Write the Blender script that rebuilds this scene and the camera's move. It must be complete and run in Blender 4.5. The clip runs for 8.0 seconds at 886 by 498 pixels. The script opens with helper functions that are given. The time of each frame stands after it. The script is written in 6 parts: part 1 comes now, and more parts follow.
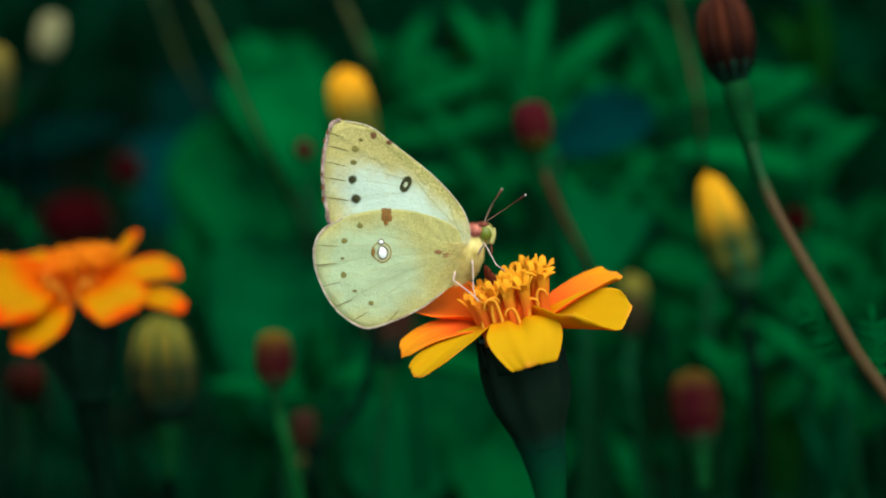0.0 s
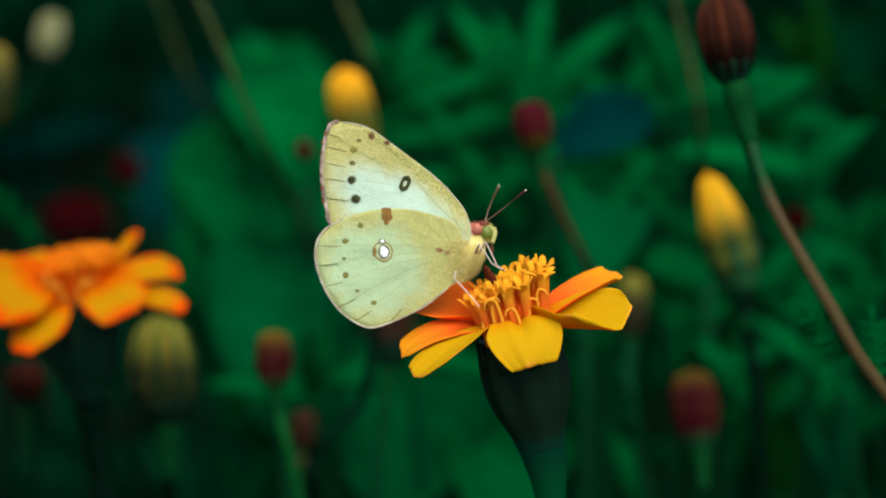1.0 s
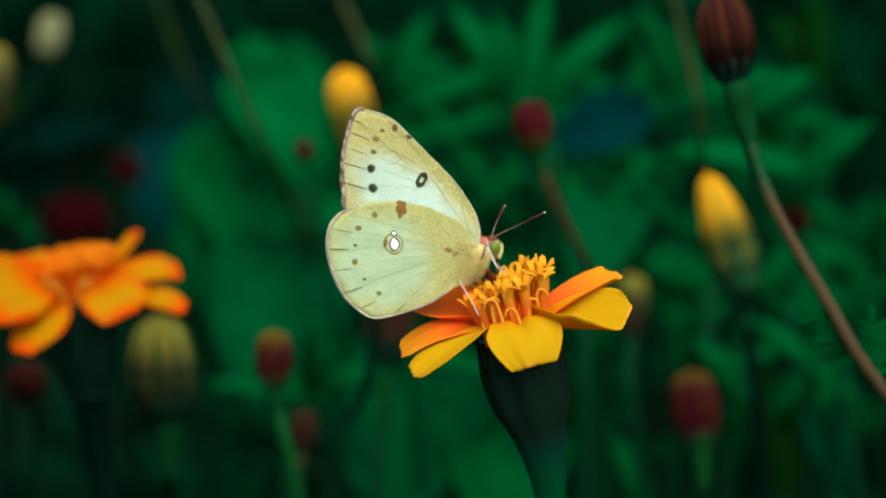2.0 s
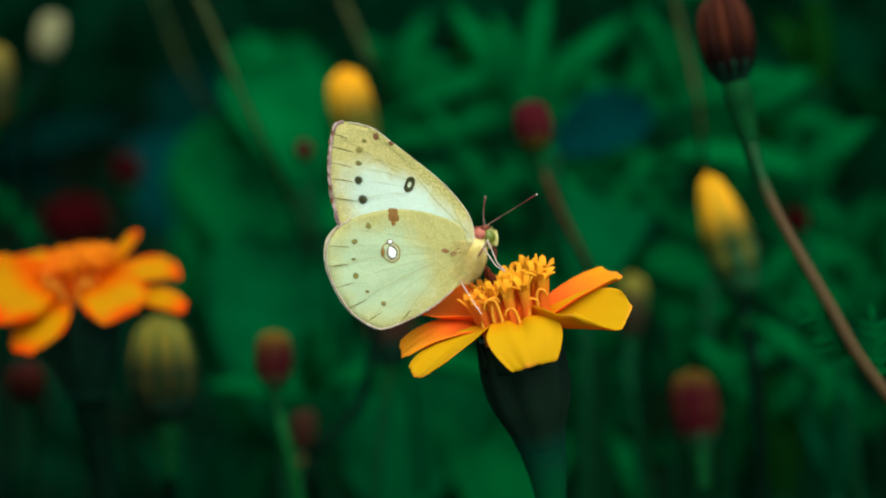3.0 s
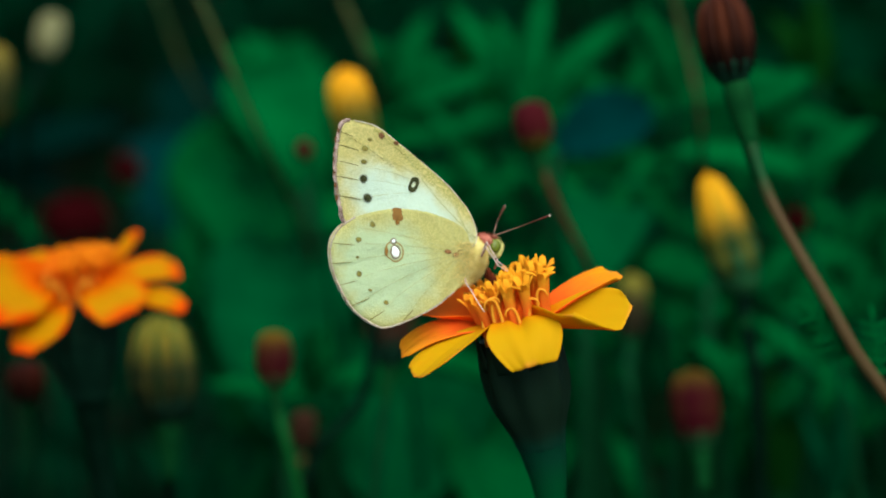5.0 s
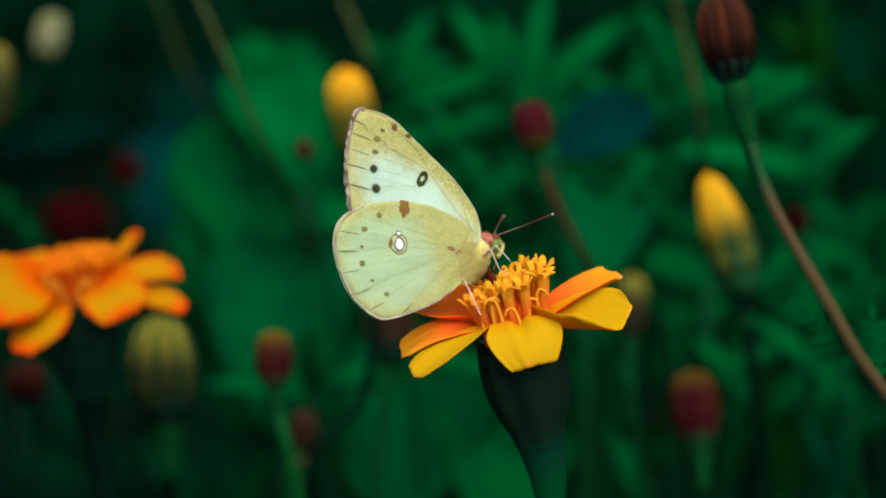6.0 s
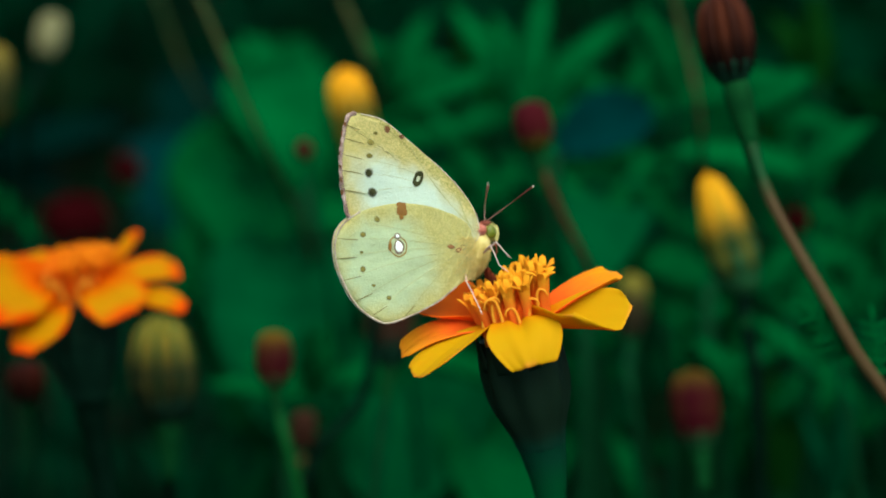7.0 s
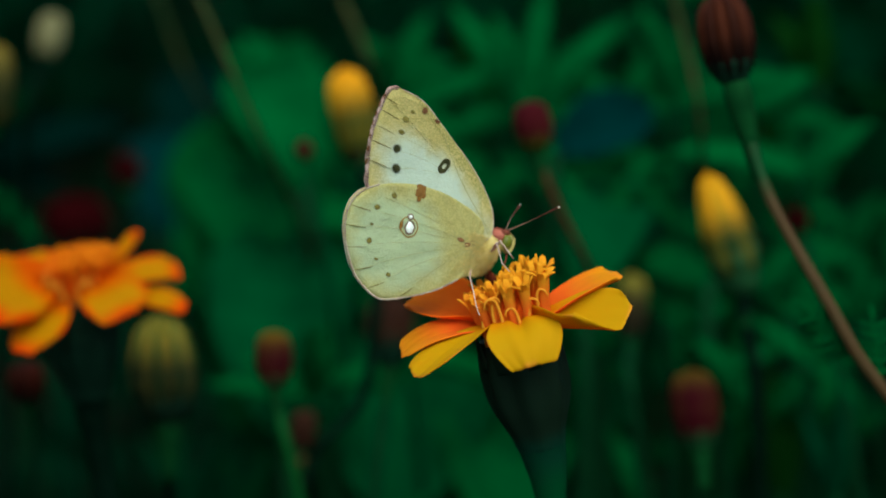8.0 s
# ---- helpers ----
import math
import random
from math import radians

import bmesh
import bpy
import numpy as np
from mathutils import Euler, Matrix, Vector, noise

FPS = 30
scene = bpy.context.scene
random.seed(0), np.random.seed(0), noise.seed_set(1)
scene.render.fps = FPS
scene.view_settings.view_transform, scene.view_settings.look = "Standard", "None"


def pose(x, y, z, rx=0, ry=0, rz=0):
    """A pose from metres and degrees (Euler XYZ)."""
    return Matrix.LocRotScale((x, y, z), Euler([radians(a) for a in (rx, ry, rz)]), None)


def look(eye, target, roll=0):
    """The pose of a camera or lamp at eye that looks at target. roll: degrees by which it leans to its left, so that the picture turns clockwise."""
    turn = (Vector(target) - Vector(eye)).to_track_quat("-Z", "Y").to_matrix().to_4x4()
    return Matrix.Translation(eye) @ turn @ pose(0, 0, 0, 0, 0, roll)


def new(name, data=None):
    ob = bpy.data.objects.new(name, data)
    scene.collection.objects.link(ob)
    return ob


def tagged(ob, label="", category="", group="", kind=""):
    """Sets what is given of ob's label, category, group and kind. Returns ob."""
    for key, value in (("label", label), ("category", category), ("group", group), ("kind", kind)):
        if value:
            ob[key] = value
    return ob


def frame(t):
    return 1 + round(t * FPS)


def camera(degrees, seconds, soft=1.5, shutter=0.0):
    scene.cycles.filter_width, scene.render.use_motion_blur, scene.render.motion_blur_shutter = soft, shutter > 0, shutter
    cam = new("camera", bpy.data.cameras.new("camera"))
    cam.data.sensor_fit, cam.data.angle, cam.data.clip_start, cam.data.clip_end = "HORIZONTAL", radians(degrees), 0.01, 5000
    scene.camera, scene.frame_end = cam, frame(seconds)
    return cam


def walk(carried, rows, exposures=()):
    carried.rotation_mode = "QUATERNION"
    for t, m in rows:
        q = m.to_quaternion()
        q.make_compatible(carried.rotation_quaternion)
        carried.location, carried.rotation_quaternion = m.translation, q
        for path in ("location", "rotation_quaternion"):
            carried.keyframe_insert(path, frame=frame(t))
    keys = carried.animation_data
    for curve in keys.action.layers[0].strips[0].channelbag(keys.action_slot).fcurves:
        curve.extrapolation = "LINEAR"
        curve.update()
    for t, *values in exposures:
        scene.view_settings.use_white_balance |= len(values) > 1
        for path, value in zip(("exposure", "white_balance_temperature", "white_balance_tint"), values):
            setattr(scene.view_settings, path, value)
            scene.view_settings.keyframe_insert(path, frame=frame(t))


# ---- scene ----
MM = 0.001
cam = camera(20, 8.0, soft=1.9)
EYE = (0.0, -0.3736, 0.4401)
AIM = (0.0, 0.0, 0.34)
# a long macro lens, wide open
cam.data.dof.use_dof = True
cam.data.dof.focus_distance = 0.3775
cam.data.dof.aperture_fstop = 11.2
walk(cam, [(0.0, look(EYE, AIM)), (8.0, look(EYE, AIM))],
     exposures=[(0.0, 0.62, 6500, -6), (7.8, 0.62, 6500, -6), (7.9, 0.52, 6500, -6), (8.0, 0.15, 6500, -6)])

# ---- light: soft bright sky, low haze ----
world = bpy.data.worlds.new("sky")
scene.world = world
world.use_nodes = True
wn, wl = world.node_tree.nodes, world.node_tree.links
sky = wn.new("ShaderNodeTexSky")
sky.sky_type, sky.sun_disc = "NISHITA", False
sky.sun_elevation, sky.sun_rotation = radians(61), radians(164)
wl.new(sky.outputs[0], wn["Background"].inputs[0])
wn["Background"].inputs[1].default_value = 0.15
sun = new("sun", bpy.data.lights.new("sun", "SUN"))
sun.data.energy, sun.data.angle, sun.data.color = 3.3, radians(60), (1.0, 0.95, 0.86)
sun.matrix_world = look((0.15, -0.52, 1.0), (0, 0, 0))


# ---- materials ----
def shade(name, low, high, rough=0.55, scale=400.0, fine=3000.0, bump=0.15, leafy=0.0, spec=0.5, glow=None, vary=0.4, islands=False):
    """A surface whose colour wanders between two tones at two scales, with fine relief; leafy: the share of light that passes through, in the tone `glow` where one is given."""
    m = bpy.data.materials.new(name)
    m.use_nodes = True
    n, l = m.node_tree.nodes, m.node_tree.links
    p = n["Principled BSDF"]
    co = n.new("ShaderNodeTexCoord")
    big, small = n.new("ShaderNodeTexNoise"), n.new("ShaderNodeTexNoise")
    for tex, sc in ((big, scale), (small, fine)):
        tex.inputs["Scale"].default_value = sc
        tex.inputs["Detail"].default_value = 4
        l.new(co.outputs["Object"], tex.inputs["Vector"])
    add = n.new("ShaderNodeMath")
    add.operation = "MULTIPLY_ADD"
    l.new(small.outputs[0], add.inputs[0])
    add.inputs[1].default_value = 0.5
    l.new(big.outputs[0], add.inputs[2])
    ramp = n.new("ShaderNodeMapRange")
    ramp.inputs[1].default_value, ramp.inputs[2].default_value = 0.5, 1.0
    l.new(add.outputs[0], ramp.inputs[0])
    info = n.new("ShaderNodeNewGeometry" if islands else "ShaderNodeObjectInfo")
    mixin = n.new("ShaderNodeMath")
    mixin.operation = "MULTIPLY_ADD"
    l.new(info.outputs["Random Per Island" if islands else "Random"], mixin.inputs[0])
    mixin.inputs[1].default_value = vary
    l.new(ramp.outputs[0], mixin.inputs[2])
    mix = n.new("ShaderNodeMix")
    mix.data_type = "RGBA"
    mix.clamp_factor = True
    l.new(mixin.outputs[0], mix.inputs[0])
    mix.inputs[6].default_value, mix.inputs[7].default_value = (*low, 1), (*high, 1)
    colour = mix.outputs[2]
    l.new(colour, p.inputs["Base Color"])
    p.inputs["Roughness"].default_value = rough
    p.inputs["Specular IOR Level"].default_value = spec
    b = n.new("ShaderNodeBump")
    b.inputs["Strength"].default_value, b.inputs["Distance"].default_value = bump, 0.0003
    l.new(small.outputs[0], b.inputs["Height"])
    l.new(b.outputs[0], p.inputs["Normal"])
    if leafy:
        tr = n.new("ShaderNodeBsdfTranslucent")
        if glow:
            tr.inputs[0].default_value = (*glow, 1)
        else:
            l.new(colour, tr.inputs[0])
        ms = n.new("ShaderNodeMixShader")
        ms.inputs[0].default_value = leafy
        l.new(p.outputs[0], ms.inputs[1])
        l.new(tr.outputs[0], ms.inputs[2])
        l.new(ms.outputs[0], n["Material Output"].inputs[0])
    return m


def banded(name, low, high, at_low, at_high, rough=0.5, leafy=0.0, fine=2500.0, glow=None, axis="Z", vary=0.4, spec=0.1):
    """A colour that passes from low to high along one of the object's own axes, with fine grain."""
    m = shade(name, low, low, rough, 300.0, fine, 0.2, leafy, spec=spec, glow=glow, vary=vary)
    n, l = m.node_tree.nodes, m.node_tree.links
    mix = next(k for k in n if k.bl_idname == "ShaderNodeMix")
    co = next(k for k in n if k.bl_idname == "ShaderNodeTexCoord")
    grain = mix.inputs[0].links[0].from_socket
    l.remove(mix.inputs[0].links[0])
    sep = n.new("ShaderNodeSeparateXYZ")
    l.new(co.outputs["Object"], sep.inputs[0])
    mr = n.new("ShaderNodeMapRange")
    mr.interpolation_type = "SMOOTHSTEP"
    mr.inputs[1].default_value, mr.inputs[2].default_value = at_low, at_high
    l.new(sep.outputs[axis], mr.inputs[0])
    wob = n.new("ShaderNodeMath")
    wob.operation = "MULTIPLY_ADD"
    l.new(grain, wob.inputs[0])
    wob.inputs[1].default_value = 0.3
    shift = n.new("ShaderNodeMath")
    shift.operation = "SUBTRACT"
    l.new(mr.outputs[0], shift.inputs[0])
    shift.inputs[1].default_value = 0.15
    l.new(shift.outputs[0], wob.inputs[2])
    l.new(wob.outputs[0], mix.inputs[0])
    mix.inputs[6].default_value, mix.inputs[7].default_value = (*low, 1), (*high, 1)
    return m


def rimmed(m, colour, inside):
    """Gives a petal a border of another colour along its sides and tip."""
    n, l = m.node_tree.nodes, m.node_tree.links
    p = n["Principled BSDF"]
    inner = p.inputs["Base Color"].links[0].from_socket
    co = n.new("ShaderNodeTexCoord")
    sep = n.new("ShaderNodeSeparateXYZ")
    l.new(co.outputs["Generated"], sep.inputs[0])
    side = n.new("ShaderNodeMath")
    side.operation = "MULTIPLY_ADD"
    l.new(sep.outputs["Y"], side.inputs[0])
    side.inputs[1].default_value, side.inputs[2].default_value = 2.0, -1.0
    off = n.new("ShaderNodeMath")
    off.operation = "ABSOLUTE"
    l.new(side.outputs[0], off.inputs[0])
    most = n.new("ShaderNodeMath")
    most.operation = "MAXIMUM"
    l.new(off.outputs[0], most.inputs[0])
    l.new(sep.outputs["X"], most.inputs[1])
    mr = n.new("ShaderNodeMapRange")
    mr.interpolation_type = "SMOOTHSTEP"
    mr.inputs[1].default_value, mr.inputs[2].default_value = inside, 1.04
    l.new(most.outputs[0], mr.inputs[0])
    mix = n.new("ShaderNodeMix")
    mix.data_type = "RGBA"
    l.new(mr.outputs[0], mix.inputs[0])
    l.new(inner, mix.inputs[6])
    mix.inputs[7].default_value = (*colour, 1)
    l.new(mix.outputs[2], p.inputs["Base Color"])
    return m


def soft_edge(m):
    """Scales that thin out towards the rim of their patch, so that the wing shows between them."""
    n, l = m.node_tree.nodes, m.node_tree.links
    p = n["Principled BSDF"]
    co = n.new("ShaderNodeTexCoord")
    mp = n.new("ShaderNodeMapping")
    mp.inputs["Location"].default_value = (-1, 0, -1)
    mp.inputs["Scale"].default_value = (2, 0, 2)
    l.new(co.outputs["Generated"], mp.inputs[0])
    ln = n.new("ShaderNodeVectorMath")
    ln.operation = "LENGTH"
    l.new(mp.outputs[0], ln.inputs[0])
    grain = n.new("ShaderNodeTexNoise")
    grain.inputs["Scale"].default_value = 3500.0
    l.new(co.outputs["Object"], grain.inputs["Vector"])
    ad = n.new("ShaderNodeMath")
    ad.operation = "MULTIPLY_ADD"
    l.new(grain.outputs[0], ad.inputs[0])
    ad.inputs[1].default_value = 0.7
    l.new(ln.outputs["Value"], ad.inputs[2])
    mr = n.new("ShaderNodeMapRange")
    mr.interpolation_type = "SMOOTHSTEP"
    mr.inputs[1].default_value, mr.inputs[2].default_value = 0.82, 1.34
    mr.inputs[3].default_value, mr.inputs[4].default_value = 1.0, 0.0
    l.new(ad.outputs[0], mr.inputs[0])
    l.new(mr.outputs[0], p.inputs["Alpha"])
    return m


def wing_material(name, ground, pale, centre, radii, speck, edge):
    """Scaled wing: a pale field in a yellow ground, dusted with dark scales, half translucent. Centre and radii in the wing's own x and z; edge: the direction (x, z) of a border that is dusted more densely, and where that begins and ends, in mm."""
    m = bpy.data.materials.new(name)
    m.use_nodes = True
    n, l = m.node_tree.nodes, m.node_tree.links
    p = n["Principled BSDF"]
    co = n.new("ShaderNodeTexCoord")
    mp = n.new("ShaderNodeMapping")
    mp.vector_type = "TEXTURE"
    mp.inputs["Location"].default_value = (centre[0] * MM, 0, centre[1] * MM)
    mp.inputs["Rotation"].default_value = (0, radians(centre[2]), 0)
    mp.inputs["Scale"].default_value = (radii[0] * MM, 1.0, radii[1] * MM)
    l.new(co.outputs["Object"], mp.inputs[0])
    ln = n.new("ShaderNodeVectorMath")
    ln.operation = "LENGTH"
    l.new(mp.outputs[0], ln.inputs[0])
    wander = n.new("ShaderNodeTexNoise")
    wander.inputs["Scale"].default_value = 350.0
    l.new(co.outputs["Object"], wander.inputs["Vector"])
    ad = n.new("ShaderNodeMath")
    ad.operation = "MULTIPLY_ADD"
    l.new(wander.outputs[0], ad.inputs[0])
    ad.inputs[1].default_value = 0.5
    l.new(ln.outputs["Value"], ad.inputs[2])
    mr = n.new("ShaderNodeMapRange")
    mr.interpolation_type = "SMOOTHSTEP"
    mr.inputs[1].default_value, mr.inputs[2].default_value = 0.85, 1.5
    l.new(ad.outputs[0], mr.inputs[0])
    mix = n.new("ShaderNodeMix")
    mix.data_type = "RGBA"
    l.new(mr.outputs[0], mix.inputs[0])
    mix.inputs[6].default_value, mix.inputs[7].default_value = (*pale, 1), (*ground, 1)
    dust = n.new("ShaderNodeTexNoise")
    dust.inputs["Scale"].default_value, dust.inputs["Detail"].default_value = 4300.0, 3
    l.new(co.outputs["Object"], dust.inputs["Vector"])
    dr = n.new("ShaderNodeMapRange")
    dr.inputs[1].default_value, dr.inputs[2].default_value = 0.44, 0.57
    dr.inputs[3].default_value, dr.inputs[4].default_value = speck, 0.0
    l.new(dust.outputs[0], dr.inputs[0])
    half = n.new("ShaderNodeMath")
    half.operation = "MULTIPLY_ADD"
    l.new(mr.outputs[0], half.inputs[0])
    half.inputs[1].default_value, half.inputs[2].default_value = 0.46, 0.09
    dot = n.new("ShaderNodeVectorMath")
    dot.operation = "DOT_PRODUCT"
    l.new(co.outputs["Object"], dot.inputs[0])
    dot.inputs[1].default_value = (edge[0] / MM, 0, edge[1] / MM)
    rim = n.new("ShaderNodeMapRange")
    rim.interpolation_type = "SMOOTHSTEP"
    rim.inputs[1].default_value, rim.inputs[2].default_value = edge[2], edge[3]
    rim.inputs[3].default_value, rim.inputs[4].default_value = 0.0, 1.1
    l.new(dot.outputs["Value"], rim.inputs[0])
    both = n.new("ShaderNodeMath")
    both.operation = "MAXIMUM"
    l.new(half.outputs[0], both.inputs[0])
    l.new(rim.outputs[0], both.inputs[1])
    amount = n.new("ShaderNodeMath")
    amount.operation = "MULTIPLY"
    l.new(both.outputs[0], amount.inputs[0])
    l.new(dr.outputs[0], amount.inputs[1])
    mix2 = n.new("ShaderNodeMix")
    mix2.data_type = "RGBA"
    l.new(amount.outputs[0], mix2.inputs[0])
    l.new(mix.outputs[2], mix2.inputs[6])
    mix2.inputs[7].default_value = (0.40, 0.39, 0.10, 1)
    l.new(mix2.outputs[2], p.inputs["Base Color"])
    p.inputs["Roughness"].default_value = 0.6
    p.inputs["Specular IOR Level"].default_value = 0.3
    b = n.new("ShaderNodeBump")
    b.inputs["Strength"].default_value, b.inputs["Distance"].default_value = 0.85, 0.00028
    l.new(dust.outputs[0], b.inputs["Height"])
    swell = n.new("ShaderNodeTexNoise")
    swell.inputs["Scale"].default_value, swell.inputs["Detail"].default_value = 420.0, 3
    l.new(co.outputs["Object"], swell.inputs["Vector"])
    b2 = n.new("ShaderNodeBump")
    b2.inputs["Strength"].default_value, b2.inputs["Distance"].default_value = 0.35, 0.0012
    l.new(swell.outputs[0], b2.inputs["Height"])
    l.new(b2.outputs[0], b.inputs["Normal"])
    l.new(b.outputs[0], p.inputs["Normal"])
    tr = n.new("ShaderNodeBsdfTranslucent")
    l.new(mix2.outputs[2], tr.inputs[0])
    ms = n.new("ShaderNodeMixShader")
    ms.inputs[0].default_value = 0.48
    l.new(p.outputs[0], ms.inputs[1])
    l.new(tr.outputs[0], ms.inputs[2])
    l.new(ms.outputs[0], n["Material Output"].inputs[0])
    return m


M_SOIL = shade("soil", (0.010, 0.010, 0.008), (0.024, 0.020, 0.014), 0.95, 25.0, 300.0, 0.6, spec=0.0)
# its rim paints the bright glow along the petal edge into the colour
M_PETAL = rimmed(banded("orange_petal", (0.71, 0.17, 0.003), (0.58, 0.325, 0.006), 0.003, 0.0100, 0.6, leafy=0.35, fine=1800.0, glow=(0.85, 0.20, 0.0), axis="X", spec=0.03), (0.82, 0.28, 0.040), 0.94)
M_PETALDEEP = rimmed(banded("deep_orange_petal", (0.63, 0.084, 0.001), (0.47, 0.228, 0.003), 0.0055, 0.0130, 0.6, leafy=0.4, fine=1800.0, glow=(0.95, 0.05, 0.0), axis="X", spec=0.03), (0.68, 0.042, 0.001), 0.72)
# redder petal copy: shade under the butterfly put into the colour
M_PETALSHADED = rimmed(banded("shaded_petal", (0.95, 0.135, 0.010), (0.93, 0.18, 0.012), 0.0075, 0.0180, 0.6, leafy=0.08, fine=1800.0, glow=(0.98, 0.14, 0.01), axis="X", spec=0.03), (0.92, 0.21, 0.012), 0.85)
M_FLORET = banded("disc_floret", (0.86, 0.165, 0.020), (0.78, 0.35, 0.020), 0.0045, 0.0100, 0.6, leafy=0.25, glow=(0.98, 0.26, 0.0), spec=0.03)
M_FLORETDEEP = banded("deep_disc_floret", (0.74, 0.092, 0.005), (0.66, 0.185, 0.007), 0.0040, 0.0085, 0.6, leafy=0.25, glow=(0.98, 0.15, 0.0), spec=0.03)
# oranger petal copy: half shade on the less lit petals, as colour
M_PETALHALFSHADED = rimmed(banded("half_shaded_petal", (0.80, 0.105, 0.014), (0.72, 0.27, 0.010), 0.0075, 0.0180, 0.6, leafy=0.25, fine=1800.0, glow=(0.95, 0.20, 0.005), axis="X", spec=0.03), (0.80, 0.25, 0.016), 0.88)
M_SHUT = shade("shut_floret", (0.050, 0.010, 0.005), (0.13, 0.026, 0.010), 0.8, 600.0, 3000.0, 0.3, spec=0.03)
M_STIGMA = shade("stigma", (0.80, 0.29, 0.02), (0.84, 0.36, 0.03), 0.5, 600.0, 3000.0, 0.1, 0.2, spec=0.1)
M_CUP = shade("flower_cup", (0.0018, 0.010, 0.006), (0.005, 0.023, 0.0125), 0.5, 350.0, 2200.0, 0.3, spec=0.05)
# green at the stem end, darker above
M_CUPTWOTONE = banded("two_tone_flower_cup", (0.0034, 0.027, 0.015), (0.0070, 0.0180, 0.0095), -0.0178, -0.0140, 0.55, spec=0.05)
# stem green darkened to carry the shade below the flowers and buds
M_SHADEDSTEM = shade("shaded_stem", (0.0008, 0.005, 0.0028), (0.0022, 0.011, 0.006), 0.65, 200.0, 2500.0, 0.2, spec=0.0)
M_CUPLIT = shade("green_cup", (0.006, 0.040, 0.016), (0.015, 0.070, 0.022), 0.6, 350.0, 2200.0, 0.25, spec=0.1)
M_STEM = shade("green_stem", (0.0014, 0.018, 0.006), (0.004, 0.038, 0.012), 0.65, 200.0, 2500.0, 0.2, spec=0.02)
M_TEALSTEM = banded("teal_green_stem", (0.0020, 0.050, 0.014), (0.0026, 0.033, 0.0155), -0.026, -0.0180, 0.6, spec=0.04)
M_STEMRED = shade("reddish_stem", (0.020, 0.015, 0.006), (0.055, 0.026, 0.012), 0.65, 150.0, 2200.0, 0.25, spec=0.0)
M_LEAF = shade("marigold_leaf", (0.0005, 0.026, 0.0065), (0.0022, 0.110, 0.025), 0.7, 60.0, 900.0, 0.3, 0.35, spec=0.0)
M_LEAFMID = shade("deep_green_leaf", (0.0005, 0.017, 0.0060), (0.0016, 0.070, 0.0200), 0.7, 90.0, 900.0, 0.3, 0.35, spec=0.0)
M_LEAFOLIVE = shade("yellowish_leaf", (0.0010, 0.012, 0.0014), (0.0050, 0.040, 0.0050), 0.7, 60.0, 900.0, 0.3, 0.35, spec=0.0)
# near-black leaf copy: deep shade at the left is put into the colour
M_LEAFDEEPSHADE = shade("deep_shade_leaf", (0.0004, 0.0055, 0.0046), (0.0007, 0.0125, 0.0095), 0.7, 60.0, 900.0, 0.3, 0.2, spec=0.0)
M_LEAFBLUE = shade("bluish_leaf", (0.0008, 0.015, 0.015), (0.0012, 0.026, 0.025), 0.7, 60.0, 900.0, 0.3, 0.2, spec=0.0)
# darker leaf copy: shade between the lit leaves put into the colour
M_LEAFSHADED = shade("shaded_leaf", (0.0005, 0.010, 0.0045), (0.0012, 0.036, 0.013), 0.7, 60.0, 900.0, 0.3, 0.3, spec=0.0)
# foliage green lowered so that the deep shade sits in the colour
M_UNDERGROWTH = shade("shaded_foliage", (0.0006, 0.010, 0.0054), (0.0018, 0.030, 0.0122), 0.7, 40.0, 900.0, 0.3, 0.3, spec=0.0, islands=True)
M_REDBUD = banded("red_bud", (0.028, 0.0020, 0.0044), (0.056, 0.032, 0.004), 0.0118, 0.0170, 0.6, spec=0.02, vary=0.7)
M_DARKRED = shade("dark_red_bud", (0.0030, 0.0010, 0.0010), (0.040, 0.0070, 0.0035), 0.5, 420.0, 1500.0, 0.3, spec=0.03, vary=0.7)
M_BRICKBUD = banded("brick_red_bud", (0.0045, 0.0018, 0.0012), (0.046, 0.0108, 0.0046), 0.0020, 0.0125, 0.55, spec=0.03, vary=0.3)
M_UMBERBUD = banded("umber_bud", (0.0035, 0.0015, 0.0010), (0.026, 0.0064, 0.0034), 0.0030, 0.0130, 0.55, spec=0.03, vary=0.3)
M_REDTIPPED = banded("yellow_tipped_red_bud", (0.026, 0.0022, 0.0046), (0.085, 0.050, 0.005), 0.0082, 0.0122, 0.6, spec=0.02, vary=0.5)
M_REDFOOT = banded("olive_footed_red_bud", (0.050, 0.045, 0.006), (0.040, 0.0034, 0.0058), 0.0010, 0.0042, 0.6, spec=0.02, vary=0.5)
M_STEMLIME = banded("lime_stem", (0.045, 0.024, 0.008), (0.003, 0.055, 0.009), -0.036, -0.026, 0.6)
M_OLIVEGREEN = banded("green_striped_bud", (0.002, 0.010, 0.003), (0.050, 0.078, 0.011), 0.0095, 0.0205, 0.6, vary=0.4)
M_OLIVEFAT = banded("gold_striped_bud", (0.003, 0.010, 0.003), (0.180, 0.128, 0.012), 0.0090, 0.0205, 0.6, vary=0.4)
M_BROWNBUD = shade("brown_bud", (0.010, 0.004, 0.003), (0.030, 0.011, 0.006), 0.6, 300.0, 1500.0, 0.3, spec=0.03, vary=0.4)
M_MAROON = shade("maroon_petal", (0.012, 0.0011, 0.0016), (0.026, 0.0019, 0.0030), 0.7, 200.0, 1500.0, 0.3, 0.2, spec=0.0)
M_YELLOWBUD = banded("yellow_bud", (0.055, 0.060, 0.006), (0.72, 0.31, 0.005), 0.0105, 0.0225, 0.55, leafy=0.2, vary=0.1)
